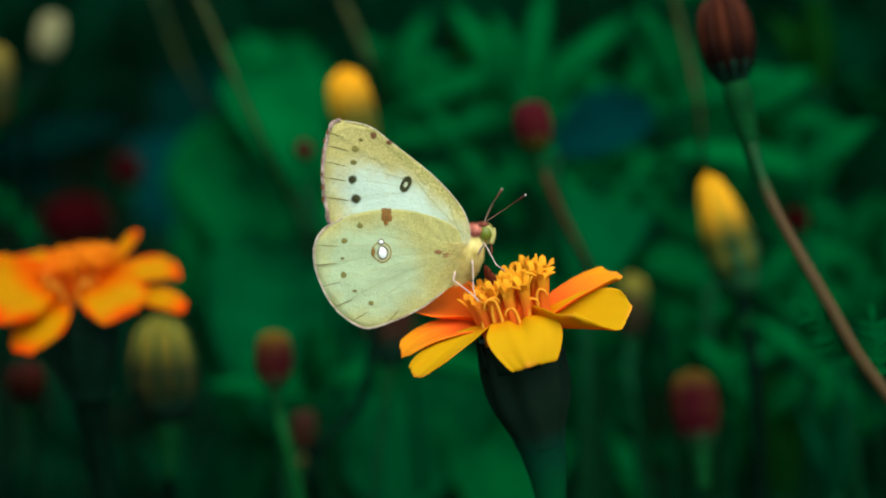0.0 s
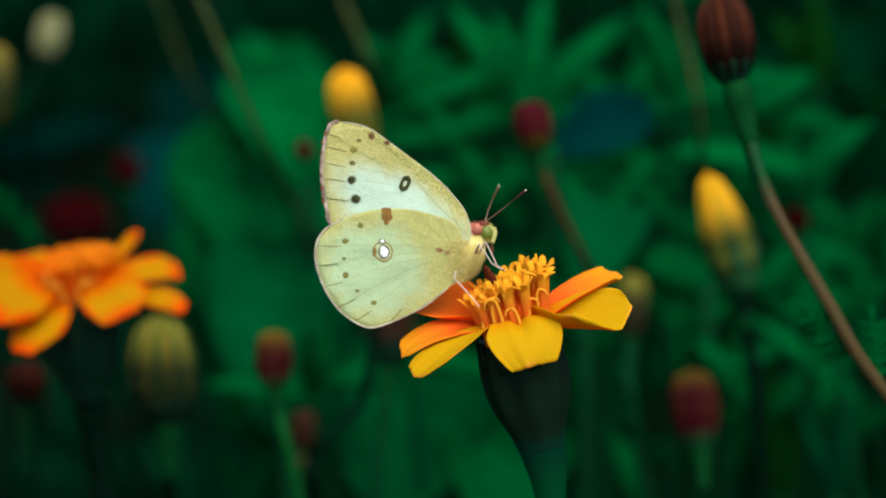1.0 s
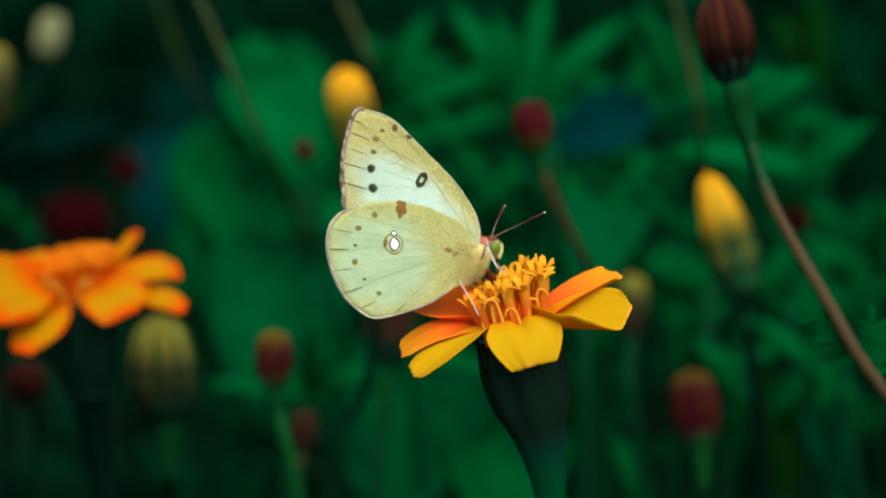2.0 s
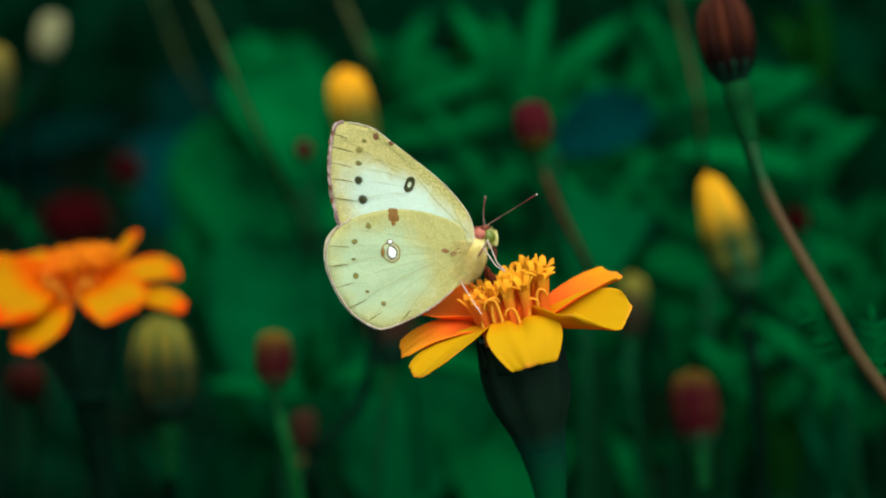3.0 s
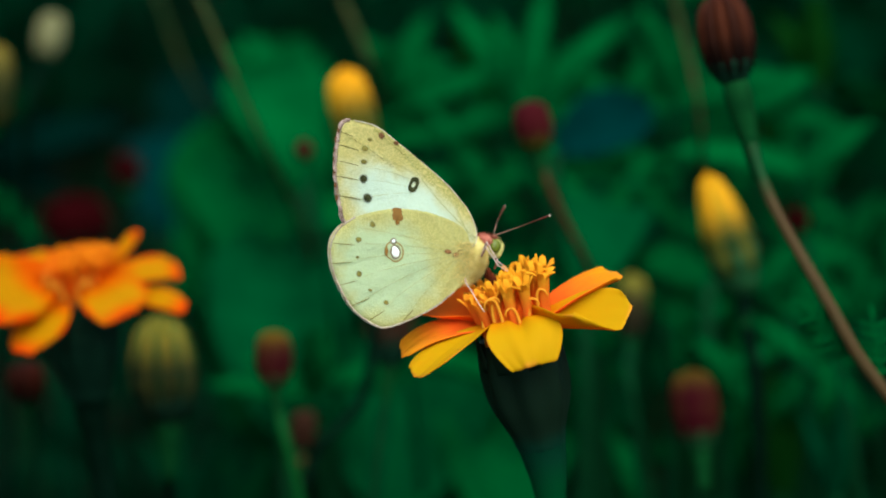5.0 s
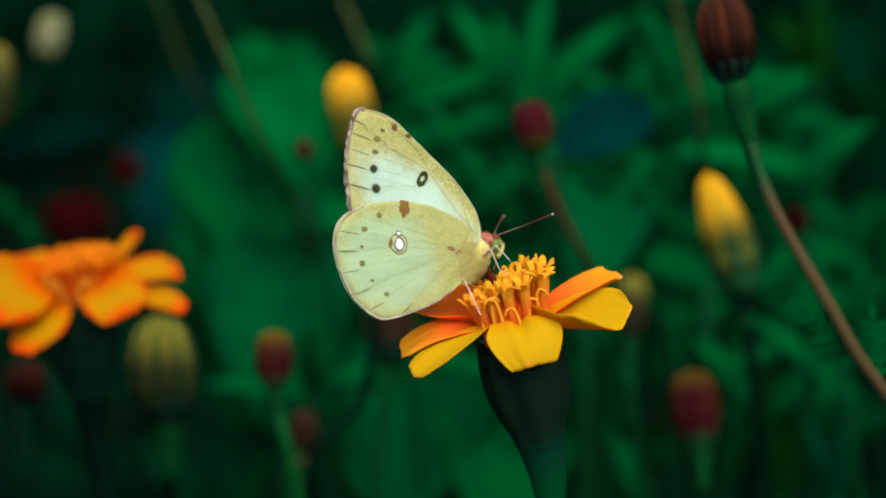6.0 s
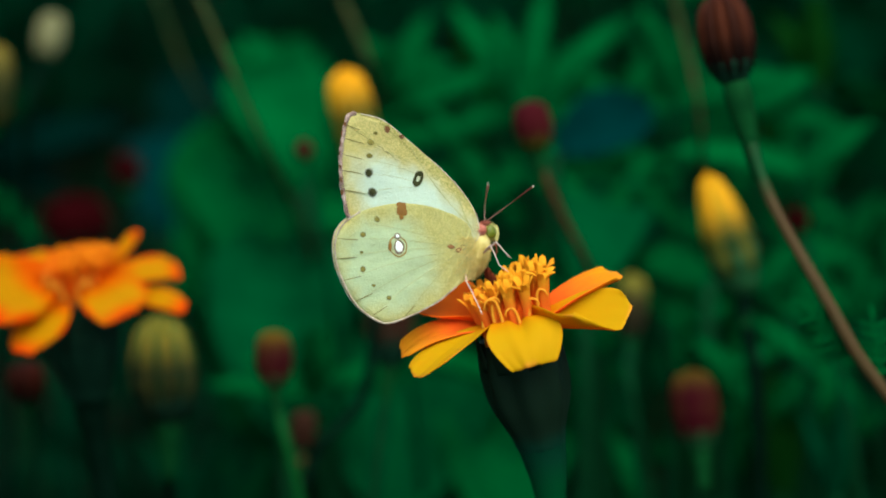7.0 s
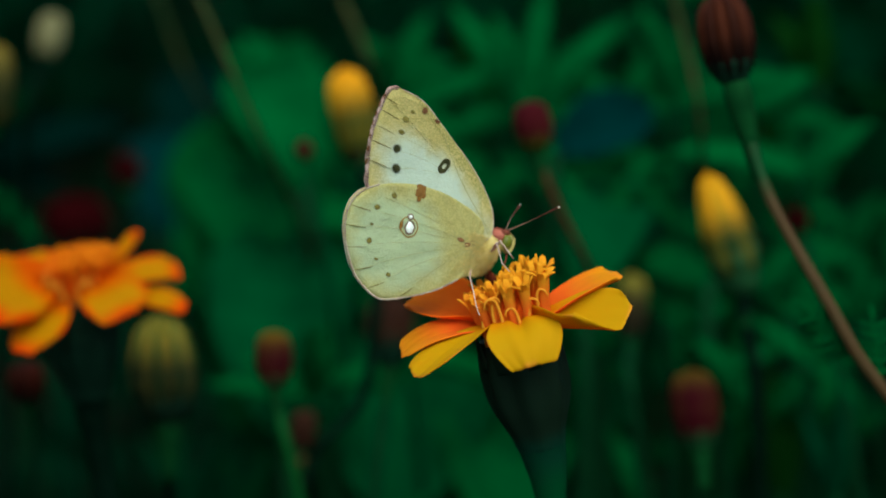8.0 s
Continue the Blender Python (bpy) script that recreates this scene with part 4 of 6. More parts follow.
LEG_NEAR = [  # seconds, knee, ankle and toe in the garden, in mm
    (0, (4.5, -5.0, 338.9), (4.6, -7.5, 335.3), (5.6, -7.5, 331.8)),
    (0.1, (4.5, -5.0, 338.9), (4.6, -7.5, 335.3), (5.6, -7.5, 331.8)),
    (0.2, (4.6, -5.0, 338.9), (4.8, -7.5, 335.9), (5.8, -7.5, 332.5)),
    (0.3, (5.2, -5.0, 341.7), (7.3, -7.5, 339.6), (9.1, -7.5, 338.6)),
    (0.5, (5.3, -5.0, 341.9), (7.7, -7.5, 339.4), (9.3, -7.5, 338.5)),
    (1.0, (5.5, -5.0, 342.1), (7.6, -7.5, 339.4), (9.3, -7.5, 338.5)),
    (1.2, (5.9, -5.0, 341.8), (7.6, -7.5, 339.6), (9.1, -7.5, 338.5)),
    (1.4, (6.2, -5.0, 341.8), (7.8, -7.5, 339.5), (9.2, -7.5, 338.5)),
    (1.5, (6.1, -5.0, 342.0), (8.3, -7.5, 339.4), (9.5, -7.5, 338.5)),
    (1.7, (6.3, -5.0, 341.8), (8.2, -7.5, 339.4), (9.5, -7.5, 338.5)),
    (2.8, (6.3, -5.0, 341.6), (8.1, -7.5, 339.6), (9.5, -7.5, 338.6)),
    (4.7, (6.3, -5.0, 341.6), (8.2, -7.5, 339.4), (9.5, -7.5, 338.6)),
    (5.8, (6.9, -5.0, 341.5), (8.4, -7.5, 339.4), (9.6, -7.5, 338.6)),
    (6.5, (6.7, -5.0, 341.7), (8.4, -7.5, 339.4), (9.7, -7.5, 338.6)),
    (7.0, (7.2, -5.0, 341.9), (8.4, -7.5, 339.7), (9.7, -7.5, 338.6)),
    (7.5, (7.2, -5.0, 342.2), (8.5, -7.5, 339.8), (9.6, -7.5, 338.7)),
    (7.7, (7.5, -5.0, 342.2), (8.7, -7.5, 339.8), (9.7, -7.5, 338.8)),
    (7.8, (7.7, -5.0, 342.5), (8.8, -7.5, 339.8), (9.9, -7.5, 338.8)),
    (7.9, (8.1, -5.0, 342.5), (9.0, -7.5, 339.9), (9.9, -7.5, 338.8)),
    (8.0, (8.1, -5.0, 342.3), (8.9, -7.5, 339.9), (9.9, -7.5, 338.7)),
]
LEG_FAR = [  # seconds, knee, ankle and toe in the garden, in mm
    (0, (6.3, -3.5, 341.8), (8.2, -6.0, 338.9), (9.5, -6.0, 338.1)),
    (0.5, (6.4, -3.5, 342.1), (8.0, -6.0, 339.5), (9.4, -6.0, 338.3)),
    (1.0, (6.5, -3.5, 342.0), (8.2, -6.0, 339.0), (9.5, -6.0, 338.2)),
    (1.2, (6.6, -3.5, 342.0), (8.2, -6.0, 339.1), (9.5, -6.0, 338.2)),
    (1.4, (6.7, -3.5, 341.9), (8.2, -6.0, 339.1), (9.5, -6.0, 338.2)),
    (1.5, (6.3, -3.5, 341.7), (8.4, -6.0, 339.0), (9.5, -6.0, 338.1)),
    (1.7, (6.4, -3.5, 341.8), (8.3, -6.0, 339.0), (9.5, -6.0, 338.1)),
    (2.8, (6.9, -3.5, 342.3), (8.3, -6.0, 339.2), (9.5, -6.0, 338.2)),
    (3.0, (6.8, -3.5, 342.3), (8.3, -6.0, 339.2), (9.5, -6.0, 338.2)),
    (3.5, (6.5, -3.5, 342.1), (8.3, -6.0, 338.9), (9.6, -6.0, 338.1)),
    (4.7, (6.4, -3.5, 342.0), (8.2, -6.0, 339.0), (9.6, -6.0, 338.1)),
    (5.8, (7.6, -3.5, 341.7), (9.1, -6.0, 341.0), (10.0, -6.0, 340.1)),
    (6.5, (7.8, -3.5, 342.0), (9.3, -6.0, 341.1), (10.2, -6.0, 340.2)),
    (7.0, (8.1, -3.5, 342.0), (9.4, -6.0, 341.1), (10.2, -6.0, 340.3)),
    (7.5, (8.7, -3.5, 342.2), (9.7, -6.0, 341.4), (10.5, -6.0, 340.4)),
    (7.7, (8.7, -3.5, 342.1), (9.8, -6.0, 341.3), (10.5, -6.0, 340.3)),
    (7.8, (9.0, -3.5, 341.9), (9.9, -6.0, 341.2), (10.6, -6.0, 340.2)),
    (8.0, (8.7, -3.5, 342.2), (9.8, -6.0, 341.3), (10.6, -6.0, 340.2)),
]
LEG_MIDDLE = [  # seconds, knee, ankle and toe in the garden, in mm
    (0, (1.6, -4.0, 336.1), (4.6, -9.5, 335.3), (5.5, -11.0, 334.7)),
    (0.5, (1.6, -4.0, 336.2), (4.6, -9.5, 334.5), (5.4, -11.0, 334.0)),
    (1.0, (1.7, -4.0, 336.4), (4.7, -9.5, 334.6), (5.6, -11.0, 333.7)),
    (1.2, (1.9, -4.0, 336.6), (5.0, -9.5, 334.1), (5.6, -11.0, 333.5)),
    (1.4, (2.2, -4.0, 336.5), (5.2, -9.5, 333.3), (5.8, -11.0, 332.8)),
    (1.5, (1.8, -4.0, 336.2), (4.0, -9.5, 334.3), (4.8, -11.0, 332.6)),
    (1.7, (2.5, -4.0, 335.8), (4.5, -9.5, 333.6), (5.0, -11.0, 332.8)),
    (2.8, (2.9, -4.0, 335.8), (5.3, -9.5, 333.5), (6.0, -11.0, 332.9)),
    (3.5, (3.1, -4.0, 335.8), (5.5, -9.5, 333.3), (6.2, -11.0, 332.5)),
    (4.5, (3.1, -4.0, 335.8), (5.5, -9.5, 333.3), (6.2, -11.0, 332.5)),
    (4.7, (3.4, -4.0, 335.7), (5.5, -9.5, 333.6), (6.0, -11.0, 333.2)),
    (5.8, (3.5, -4.0, 335.8), (5.7, -9.5, 333.4), (6.2, -11.0, 332.9)),
    (6.5, (3.5, -4.0, 336.1), (5.5, -9.5, 333.4), (6.1, -11.0, 332.5)),
    (7.0, (3.5, -4.0, 336.1), (5.5, -9.5, 333.4), (5.9, -11.0, 332.8)),
    (7.5, (3.9, -4.0, 336.3), (5.3, -9.5, 333.8), (5.7, -11.0, 332.6)),
    (7.7, (4.0, -4.0, 336.6), (5.0, -9.5, 334.1), (5.5, -11.0, 332.5)),
    (7.8, (4.1, -4.0, 336.4), (4.9, -9.5, 333.2), (5.4, -11.0, 332.5)),
    (8.0, (4.1, -4.0, 336.7), (5.1, -9.5, 333.4), (5.5, -11.0, 332.5)),
]


def outline(points):
    """A closed smooth line through (x, z) points."""
    q = [np.array(p, float) for p in points]
    n, out = len(q), []
    for i in range(n):
        a, b, c, d = q[i - 1], q[i], q[(i + 1) % n], q[(i + 2) % n]
        for k in range(5):
            t = k / 5
            out.append(0.5 * (2 * b + (c - a) * t + (2 * a - 5 * b + 4 * c - d) * t * t + (3 * b - a - 3 * c + d) * t ** 3))
    return out


FORE_BASE, HIND_BASE = (-0.6, 0.6), (-2.6, -0.4)
FORE = [(-20.3, 19.45), (-16.9, 19.15), (-14.5, 18.2), (-11.7, 16.1), (-8.4, 13.65), (-4.85, 10.7), (-2.3, 8.0), (-0.6, 5.5), (0.2, 2.9), (-0.1, 0.9), (-2.1, -0.2), (-6.6, 1.1), (-11.5, 2.3), (-16.8, 2.9), (-21.1, 3.7), (-21.8, 5.8), (-22.3, 8.9), (-22.5, 12.2), (-22.1, 15.5), (-21.5, 18.2)]
HIND = [(-1.1, 1.1), (-1.7, 2.9), (-3.7, 4.3), (-6.9, 5.4), (-10.2, 6.0), (-13.5, 6.0), (-16.5, 5.5), (-19.4, 4.6), (-21.6, 3.3), (-23.0, 1.8), (-23.7, -0.2), (-23.5, -3.0), (-22.8, -5.2), (-21.6, -7.6), (-19.9, -9.8), (-17.5, -11.5), (-15.4, -12.2), (-12.6, -11.5), (-9.4, -10.2), (-6.5, -8.6), (-3.7, -6.5), (-1.9, -5.0), (-0.8, -3.0), (-0.5, -1.0)]


def depth_at(x, z, side, layer):
    """How far the wing stands off the middle plane: wide at the thorax, closing towards the edge."""
    far = min(math.hypot(x, z) / 16.0, 1.0)
    return side * (1.55 - 1.22 * far + 0.55 * layer)


def wing(name, pts, base, side, layer, material, parent, label, waves, first, last, thick, turn, trim, inset):
    bm = bmesh.new()
    edge = outline(pts)
    n, rings = len(edge), 16
    faces_of = []
    for off in (-0.04, 0.04):
        grid = [[bm.verts.new((base[0] * MM, (depth_at(*base, side, layer) + off) * MM, base[1] * MM))]]
        for r in range(1, rings + 1):
            ring = []
            for k, e in enumerate(edge):
                f = r / rings
                x, z = base[0] + (e[0] - base[0]) * f, base[1] + (e[1] - base[1]) * f
                a = math.atan2(z - base[1], x - base[0])
                y = depth_at(x, z, side, layer) + 0.09 * f * math.sin(waves * a) + off + 0.12 * noise.noise((x * 0.3, z * 0.3, side))
                ring.append(bm.verts.new((x * MM, y * MM, z * MM)))
            grid.append(ring)
        for k in range(n):
            tri = (grid[0][0], grid[1][k], grid[1][(k + 1) % n])
            bm.faces.new(tri if off < 0 else tri[::-1])
        for a, b in zip(grid[1:], grid[2:]):
            for k in range(n):
                quad = (a[k], b[k], b[(k + 1) % n], a[(k + 1) % n])
                bm.faces.new(quad if off < 0 else quad[::-1])
        faces_of.append(grid[-1])
    for k in range(n):
        bm.faces.new((faces_of[0][k], faces_of[1][k], faces_of[1][(k + 1) % n], faces_of[0][(k + 1) % n]))
    bmesh.ops.recalc_face_normals(bm, faces=bm.faces)
    ob = part(name, bm, material, parent, label, m=pose(0, 0, 0, 0, turn, 0))
    # the scaly fringe on the outer edge: tufts of short hairs
    rng = random.Random(len(pts) + side)
    bm = bmesh.new()
    for k in range(first, last):
        for q in range(24):
            f = rng.random()
            e = edge[k % n] * (1 - f) + edge[(k + 1) % n] * f
            tan = edge[(k + 1) % n] - edge[k % n]
            out = np.array((-tan[1], tan[0])) / max(np.hypot(*tan), 1e-6)
            if np.dot(out, e - np.array(base)) < 0:
                out = -out
            x, z = e - out * rng.uniform(0.05, inset)
            a = math.atan2(z - base[1], x - base[0])
            y = depth_at(x, z, side, layer) + 0.09 * math.sin(waves * a) + 0.12 * noise.noise((x * 0.3, z * 0.3, side)) + side * rng.uniform(0.03, 0.09)
            far = thick * (2.6 + 1.6 * noise.noise((e[0] * 1.1, e[1] * 1.1, 0)) + rng.uniform(-0.7, 0.7))
            tx, tz = e + out * far + tan * rng.uniform(-0.15, 0.15)
            tube([(x * MM, y * MM, z * MM, 0.055 * MM), (tx * MM, (y + rng.uniform(-0.08, 0.08)) * MM, tz * MM, 0.022 * MM)], 3, 1, bm)
    part("fringe", bm, trim, ob, "pinkish brown fringe of short hairs")
    return ob


def spot(x, z, rx, rz, tilt, side, layer, material, parent, name="spot", label="", hole=0.0, rise=0.03, square=2.0):
    """A patch of scales lying on the wing: a thin ragged lens, or a ring where it has a hole."""
    bm = bmesh.new()
    seg = 30
    ca, sa = math.cos(radians(tilt)), math.sin(radians(tilt))
    rows = []
    for f, h in ((1.0, 0.0), (0.93, 0.6), (hole if hole else 0.05, 1.0)) + (((hole * 0.95, 0.0),) if hole else ()):
        ring = []
        for k in range(seg):
            a = k * math.tau / seg
            w = 1 + (0.26 * noise.noise((math.cos(a) * 1.6 + x, math.sin(a) * 1.6 + z, 0.5)) + 0.10 * noise.noise((math.cos(a) * 2.9 + x, math.sin(a) * 2.9 + z, 2.5)) if f > 0.9 and not hole else 0.10 * noise.noise((math.cos(a) * 2 + x, math.sin(a) * 2 + z, 0.5)))
            w /= (abs(math.cos(a)) ** square + abs(math.sin(a)) ** square) ** (1 / square)
            px, pz = rx * f * w * math.cos(a), rz * f * w * math.sin(a)
            px, pz = x + px * ca - pz * sa, z + px * sa + pz * ca
            y = depth_at(px, pz, side, layer) + side * (0.10 + rise * h) + 0.12 * noise.noise((px * 0.3, pz * 0.3, side))
            ring.append(bm.verts.new((px * MM, y * MM, pz * MM)))
        rows.append(ring)
    for a, b in zip(rows, rows[1:]):
        for k in range(seg):
            bm.faces.new((a[k], a[(k + 1) % seg], b[(k + 1) % seg], b[k]))
    if not hole:
        bm.faces.new(rows[-1])
    bmesh.ops.recalc_face_normals(bm, faces=bm.faces)
    return part(name, bm, material, parent, label)


def vein(a, b, bend, side, layer, parent, r=0.05, start=0.0, material=None):
    """A raised vein from a to b on the wing."""
    pts = []
    for k in range(9):
        t = start + (1 - start) * k / 8
        x = a[0] + (b[0] - a[0]) * t + bend * math.sin(math.pi * t) * (b[1] - a[1]) / 12
        z = a[1] + (b[1] - a[1]) * t - bend * math.sin(math.pi * t) * (b[0] - a[0]) / 12
        y = depth_at(x, z, side, layer) + side * 0.09 + 0.12 * noise.noise((x * 0.3, z * 0.3, side))
        pts.append((x * MM, y * MM, z * MM, r * MM * (0.25 + 0.75 * math.sin(math.pi * min(k / 8 * 0.85 + 0.1, 1)))))
    return part("vein", tube(pts, 5, 2), material or M_VEIN, parent)


def butterfly():
    fly = empty("butterfly", BODY[0][1], "pale yellow butterfly with closed spotted wings on the marigold", "butterfly")
    for side in (-1, 1):
        near = side < 0
        fore = wing("forewing", FORE, FORE_BASE, side, -0.35, M_FORE, fly, "yellow-white forewing with dark spots", 14, 70, 101, 0.09, 0.3 * (side > 0), M_FRINGE, 0.36)
        hind = wing("hindwing", HIND, HIND_BASE, side, 0.0, M_HIND, fly, "pale yellow hindwing with a pearly eyespot", 16, 35, 100, 0.042, 0.5 * (side > 0), M_PALEFRINGE, 0.18)
        if not near:
            continue
        spot(-9.69, 9.93, 0.74, 1.28, -28, side, -0.35, M_BLACKSPOT, fore, "ring_spot", label="black ring with a pale middle", hole=0.38, square=2.6)
        spot(-17.91, 10.59, 0.80, 0.80, 0, side, -0.35, M_BLACKSOFT, fore)
        spot(-17.38, 7.57, 0.90, 0.85, 0, side, -0.35, M_BLACKSOFT, fore)
        spot(-17.50, 15.22, 0.61, 0.52, 0, side, -0.35, M_OLIVESOFT, fore)
        spot(-17.75, 13.11, 0.66, 0.47, -20, side, -0.35, M_OLIVESOFT, fore)
        spot(-16.67, 16.63, 0.47, 0.28, -20, side, -0.35, M_OLIVESOFT, fore)
        spot(-14.69, 17.41, 0.61, 0.66, 0, side, -0.35, M_BROWNSOFT, fore)
        spot(-12.33, 16.29, 0.61, 0.42, -35, side, -0.35, M_BROWNSOFT, fore)
        spot(-21.80, 17.82, 0.30, 0.62, 10, side, -0.35, M_BROWNSOFT, fore, "edge_mark")
        spot(-22.21, 16.38, 0.30, 0.62, 8, side, -0.35, M_BROWNSOFT, fore, "edge_mark")
        spot(-22.42, 14.81, 0.30, 0.62, 5, side, -0.35, M_BROWNSOFT, fore, "edge_mark")
        spot(-22.54, 13.28, 0.30, 0.62, 0, side, -0.35, M_BROWNSOFT, fore, "edge_mark")
        spot(-22.54, 11.42, 0.30, 0.62, 0, side, -0.35, M_BROWNSOFT, fore, "edge_mark")
        spot(-22.54, 9.35, 0.30, 0.62, -3, side, -0.35, M_BROWNSOFT, fore, "edge_mark")
        spot(-22.38, 7.49, 0.30, 0.62, -8, side, -0.35, M_BROWNSOFT, fore, "edge_mark")
        spot(-13.35, -0.50, 1.45, 1.62, 20, side, 0.00, M_TAN, hind, "eye_ring", label="tan ring round the eyespot", hole=0.90)
        spot(-14.62, -0.55, 0.42, 0.85, 0, side, 0.00, M_RUSTSOFT, hind, "eye_smear", label="rusty smear beside the eyespot")
        spot(-13.20, -0.60, 0.86, 1.10, 0, side, 0.03, M_TAUPE, hind, "eye_ring", hole=0.74, rise=0.05)
        spot(-13.18, -0.61, 0.58, 0.78, 10, side, 0.05, M_PEARL, hind, "eyespot", label="pearly white eyespot", rise=0.12)
        spot(-13.45, 1.02, 0.54, 0.50, 0, side, 0.03, M_TAUPE, hind, "eye_ring", hole=0.60, rise=0.10)
        spot(-13.45, 1.02, 0.32, 0.30, 0, side, 0.05, M_PEARL, hind, "eyespot", rise=0.12)
        spot(-12.75, 5.25, 0.86, 0.98, 4, side, 0.00, M_RUST, hind, "costal_spot", label="rusty brown mark at the upper edge", square=4.5)
        spot(-12.75, 3.95, 0.45, 0.60, 10, side, 0.03, M_RUSTSOFT, hind, "costal_spot")
        spot(-16.76, 3.56, 0.57, 0.52, 0, side, 0.00, M_OLIVESOFT, hind)
        spot(-19.11, 1.13, 0.57, 0.52, 0, side, 0.00, M_OLIVESOFT, hind)
        spot(-19.32, -1.52, 0.38, 0.24, 0, side, 0.00, M_OLIVESOFT, hind)
        spot(-19.15, -4.08, 0.52, 0.57, 0, side, 0.00, M_OLIVESOFT, hind)
        spot(-17.46, -6.48, 0.42, 0.28, 0, side, 0.00, M_OLIVESOFT, hind)
        spot(-14.90, -8.30, 0.52, 0.42, 0, side, 0.00, M_OLIVESOFT, hind)
        spot(-4.70, -0.45, 0.80, 0.36, -20, side, 0.00, M_SMUDGE, hind, "base_spot", label="pinkish mark at the wing base")
        spot(-3.45, -0.95, 0.75, 0.42, 10, side, 0.02, M_SMUDGE, hind, "base_spot")
        spot(-2.75, -0.45, 0.42, 0.38, 10, side, 0.03, M_TAN, hind, "base_ring", hole=0.62, rise=0.06)
        vein((-0.8, 2.3), (-17.0, 19.4), 0.5, side, -0.35, fore, r=0.02, start=0.40, material=M_OLIVESPOT)
        vein((-0.8, 2.3), (-21.7, 17.9), 0.5, side, -0.35, fore, r=0.02, start=0.55, material=M_OLIVESPOT)
        rim = [e for e in outline(FORE)[2:50]]
        part("costa", tube([(x * MM, (depth_at(x, z, side, -0.35) + side * 0.06 + 0.12 * noise.noise((x * 0.3, z * 0.3, side))) * MM, z * MM, 0.07 * MM) for x, z in rim[::3]], 6, 2), M_COSTA, fore, "pale pinkish front edge of the wing")
        vein((-0.2, 1.9), (-11.6, 16.0), -0.5, side, -0.35, fore, r=0.06, start=0.00)
        vein((-0.5, 1.5), (-2.9, 7.5), -0.9, side, -0.35, fore, r=0.07, start=0.00)
        vein((-2.1, -0.8), (-21.9, 3.3), 0.4, side, 0.00, hind, r=0.03, start=0.00)
        vein((-2.1, -0.8), (-23.7, 0.3), 0.4, side, 0.00, hind, r=0.03, start=0.00)
        vein((-2.1, -0.8), (-23.6, -2.6), 0.4, side, 0.00, hind, r=0.03, start=0.00)
        vein((-2.1, -0.8), (-22.8, -6.0), 0.4, side, 0.00, hind, r=0.03, start=0.00)
        vein((-2.1, -0.8), (-20.7, -9.2), 0.4, side, 0.00, hind, r=0.03, start=0.00)
        vein((-2.1, -0.8), (-18.0, -11.3), 0.4, side, 0.00, hind, r=0.03, start=0.00)
        vein((-2.1, -0.8), (-12.2, -11.1), 0.4, side, 0.00, hind, r=0.03, start=0.00)
        vein((-19.9, 0.3), (-23.3, 0.5), 0.0, side, 0.02, hind, r=0.065, start=0.00, material=M_OLIVESPOT)
        vein((-20.1, -2.3), (-23.6, -2.6), 0.0, side, 0.02, hind, r=0.065, start=0.00, material=M_OLIVESPOT)
        vein((-19.4, -5.1), (-22.7, -5.9), 0.0, side, 0.02, hind, r=0.065, start=0.00, material=M_OLIVESPOT)
        vein((-17.6, -7.7), (-20.6, -9.0), 0.0, side, 0.02, hind, r=0.065, start=0.00, material=M_OLIVESPOT)
        vein((-15.3, -9.6), (-17.9, -11.2), 0.0, side, 0.02, hind, r=0.065, start=0.00, material=M_OLIVESPOT)
        vein((-10.6, -9.4), (-12.2, -11.0), 0.0, side, 0.02, hind, r=0.065, start=0.00, material=M_OLIVESPOT)
        vein((-18.6, 14.9), (-22.3, 15.7), 0.2, side, -0.33, fore, r=0.075, start=0.00, material=M_OLIVESPOT)
        vein((-18.7, 12.5), (-22.5, 13.2), 0.2, side, -0.33, fore, r=0.075, start=0.00, material=M_OLIVESPOT)
        vein((-18.9, 10.3), (-22.5, 10.8), 0.2, side, -0.33, fore, r=0.075, start=0.00, material=M_OLIVESPOT)
        vein((-18.4, 7.3), (-22.3, 7.8), 0.2, side, -0.33, fore, r=0.075, start=0.00, material=M_OLIVESPOT)
        vein((-19.3, 17.0), (-21.9, 17.7), 0.2, side, -0.33, fore, r=0.050, start=0.00, material=M_OLIVESPOT)
        for a, b in (((-10.2, 8.6), (-18.4, 7.3)), ((-10.0, 9.4), (-18.9, 10.3)), ((-9.6, 10.6), (-18.7, 12.5)), ((-9.0, 11.4), (-18.6, 14.9))):
            vein(a, b, 0.5, side, -0.35, fore, r=0.028)
    thorax_form = Euler((0, radians(-66), 0)).to_matrix()
    thorax = part("thorax", ball(3.6 * MM, 1.70 * MM, 2.35 * MM, (0.0, 0, -1.15 * MM), 28, 0.10, tilt=-66), M_FUR, fly, "yellow-green furry thorax")
    rng = random.Random(4)
    bm = bmesh.new()
    for k in range(3200):
        a, c = rng.uniform(0, math.tau), rng.uniform(-0.95, 0.95)
        q = math.sqrt(1 - c * c)
        n = thorax_form @ Vector((3.5 * c, 1.65 * q * math.cos(a), 2.3 * q * math.sin(a)))
        p = n + Vector((0, 0, -1.15))
        tip = p + n.normalized() * rng.uniform(0.15, 0.70) + Vector((-0.40, 0, -0.60))
        tube([(*(p * MM), 0.022 * MM), (*(tip * MM), 0.008 * MM)], 3, 1, bm)
    part("fur", bm, M_FUR, thorax)
    bm = bmesh.new()
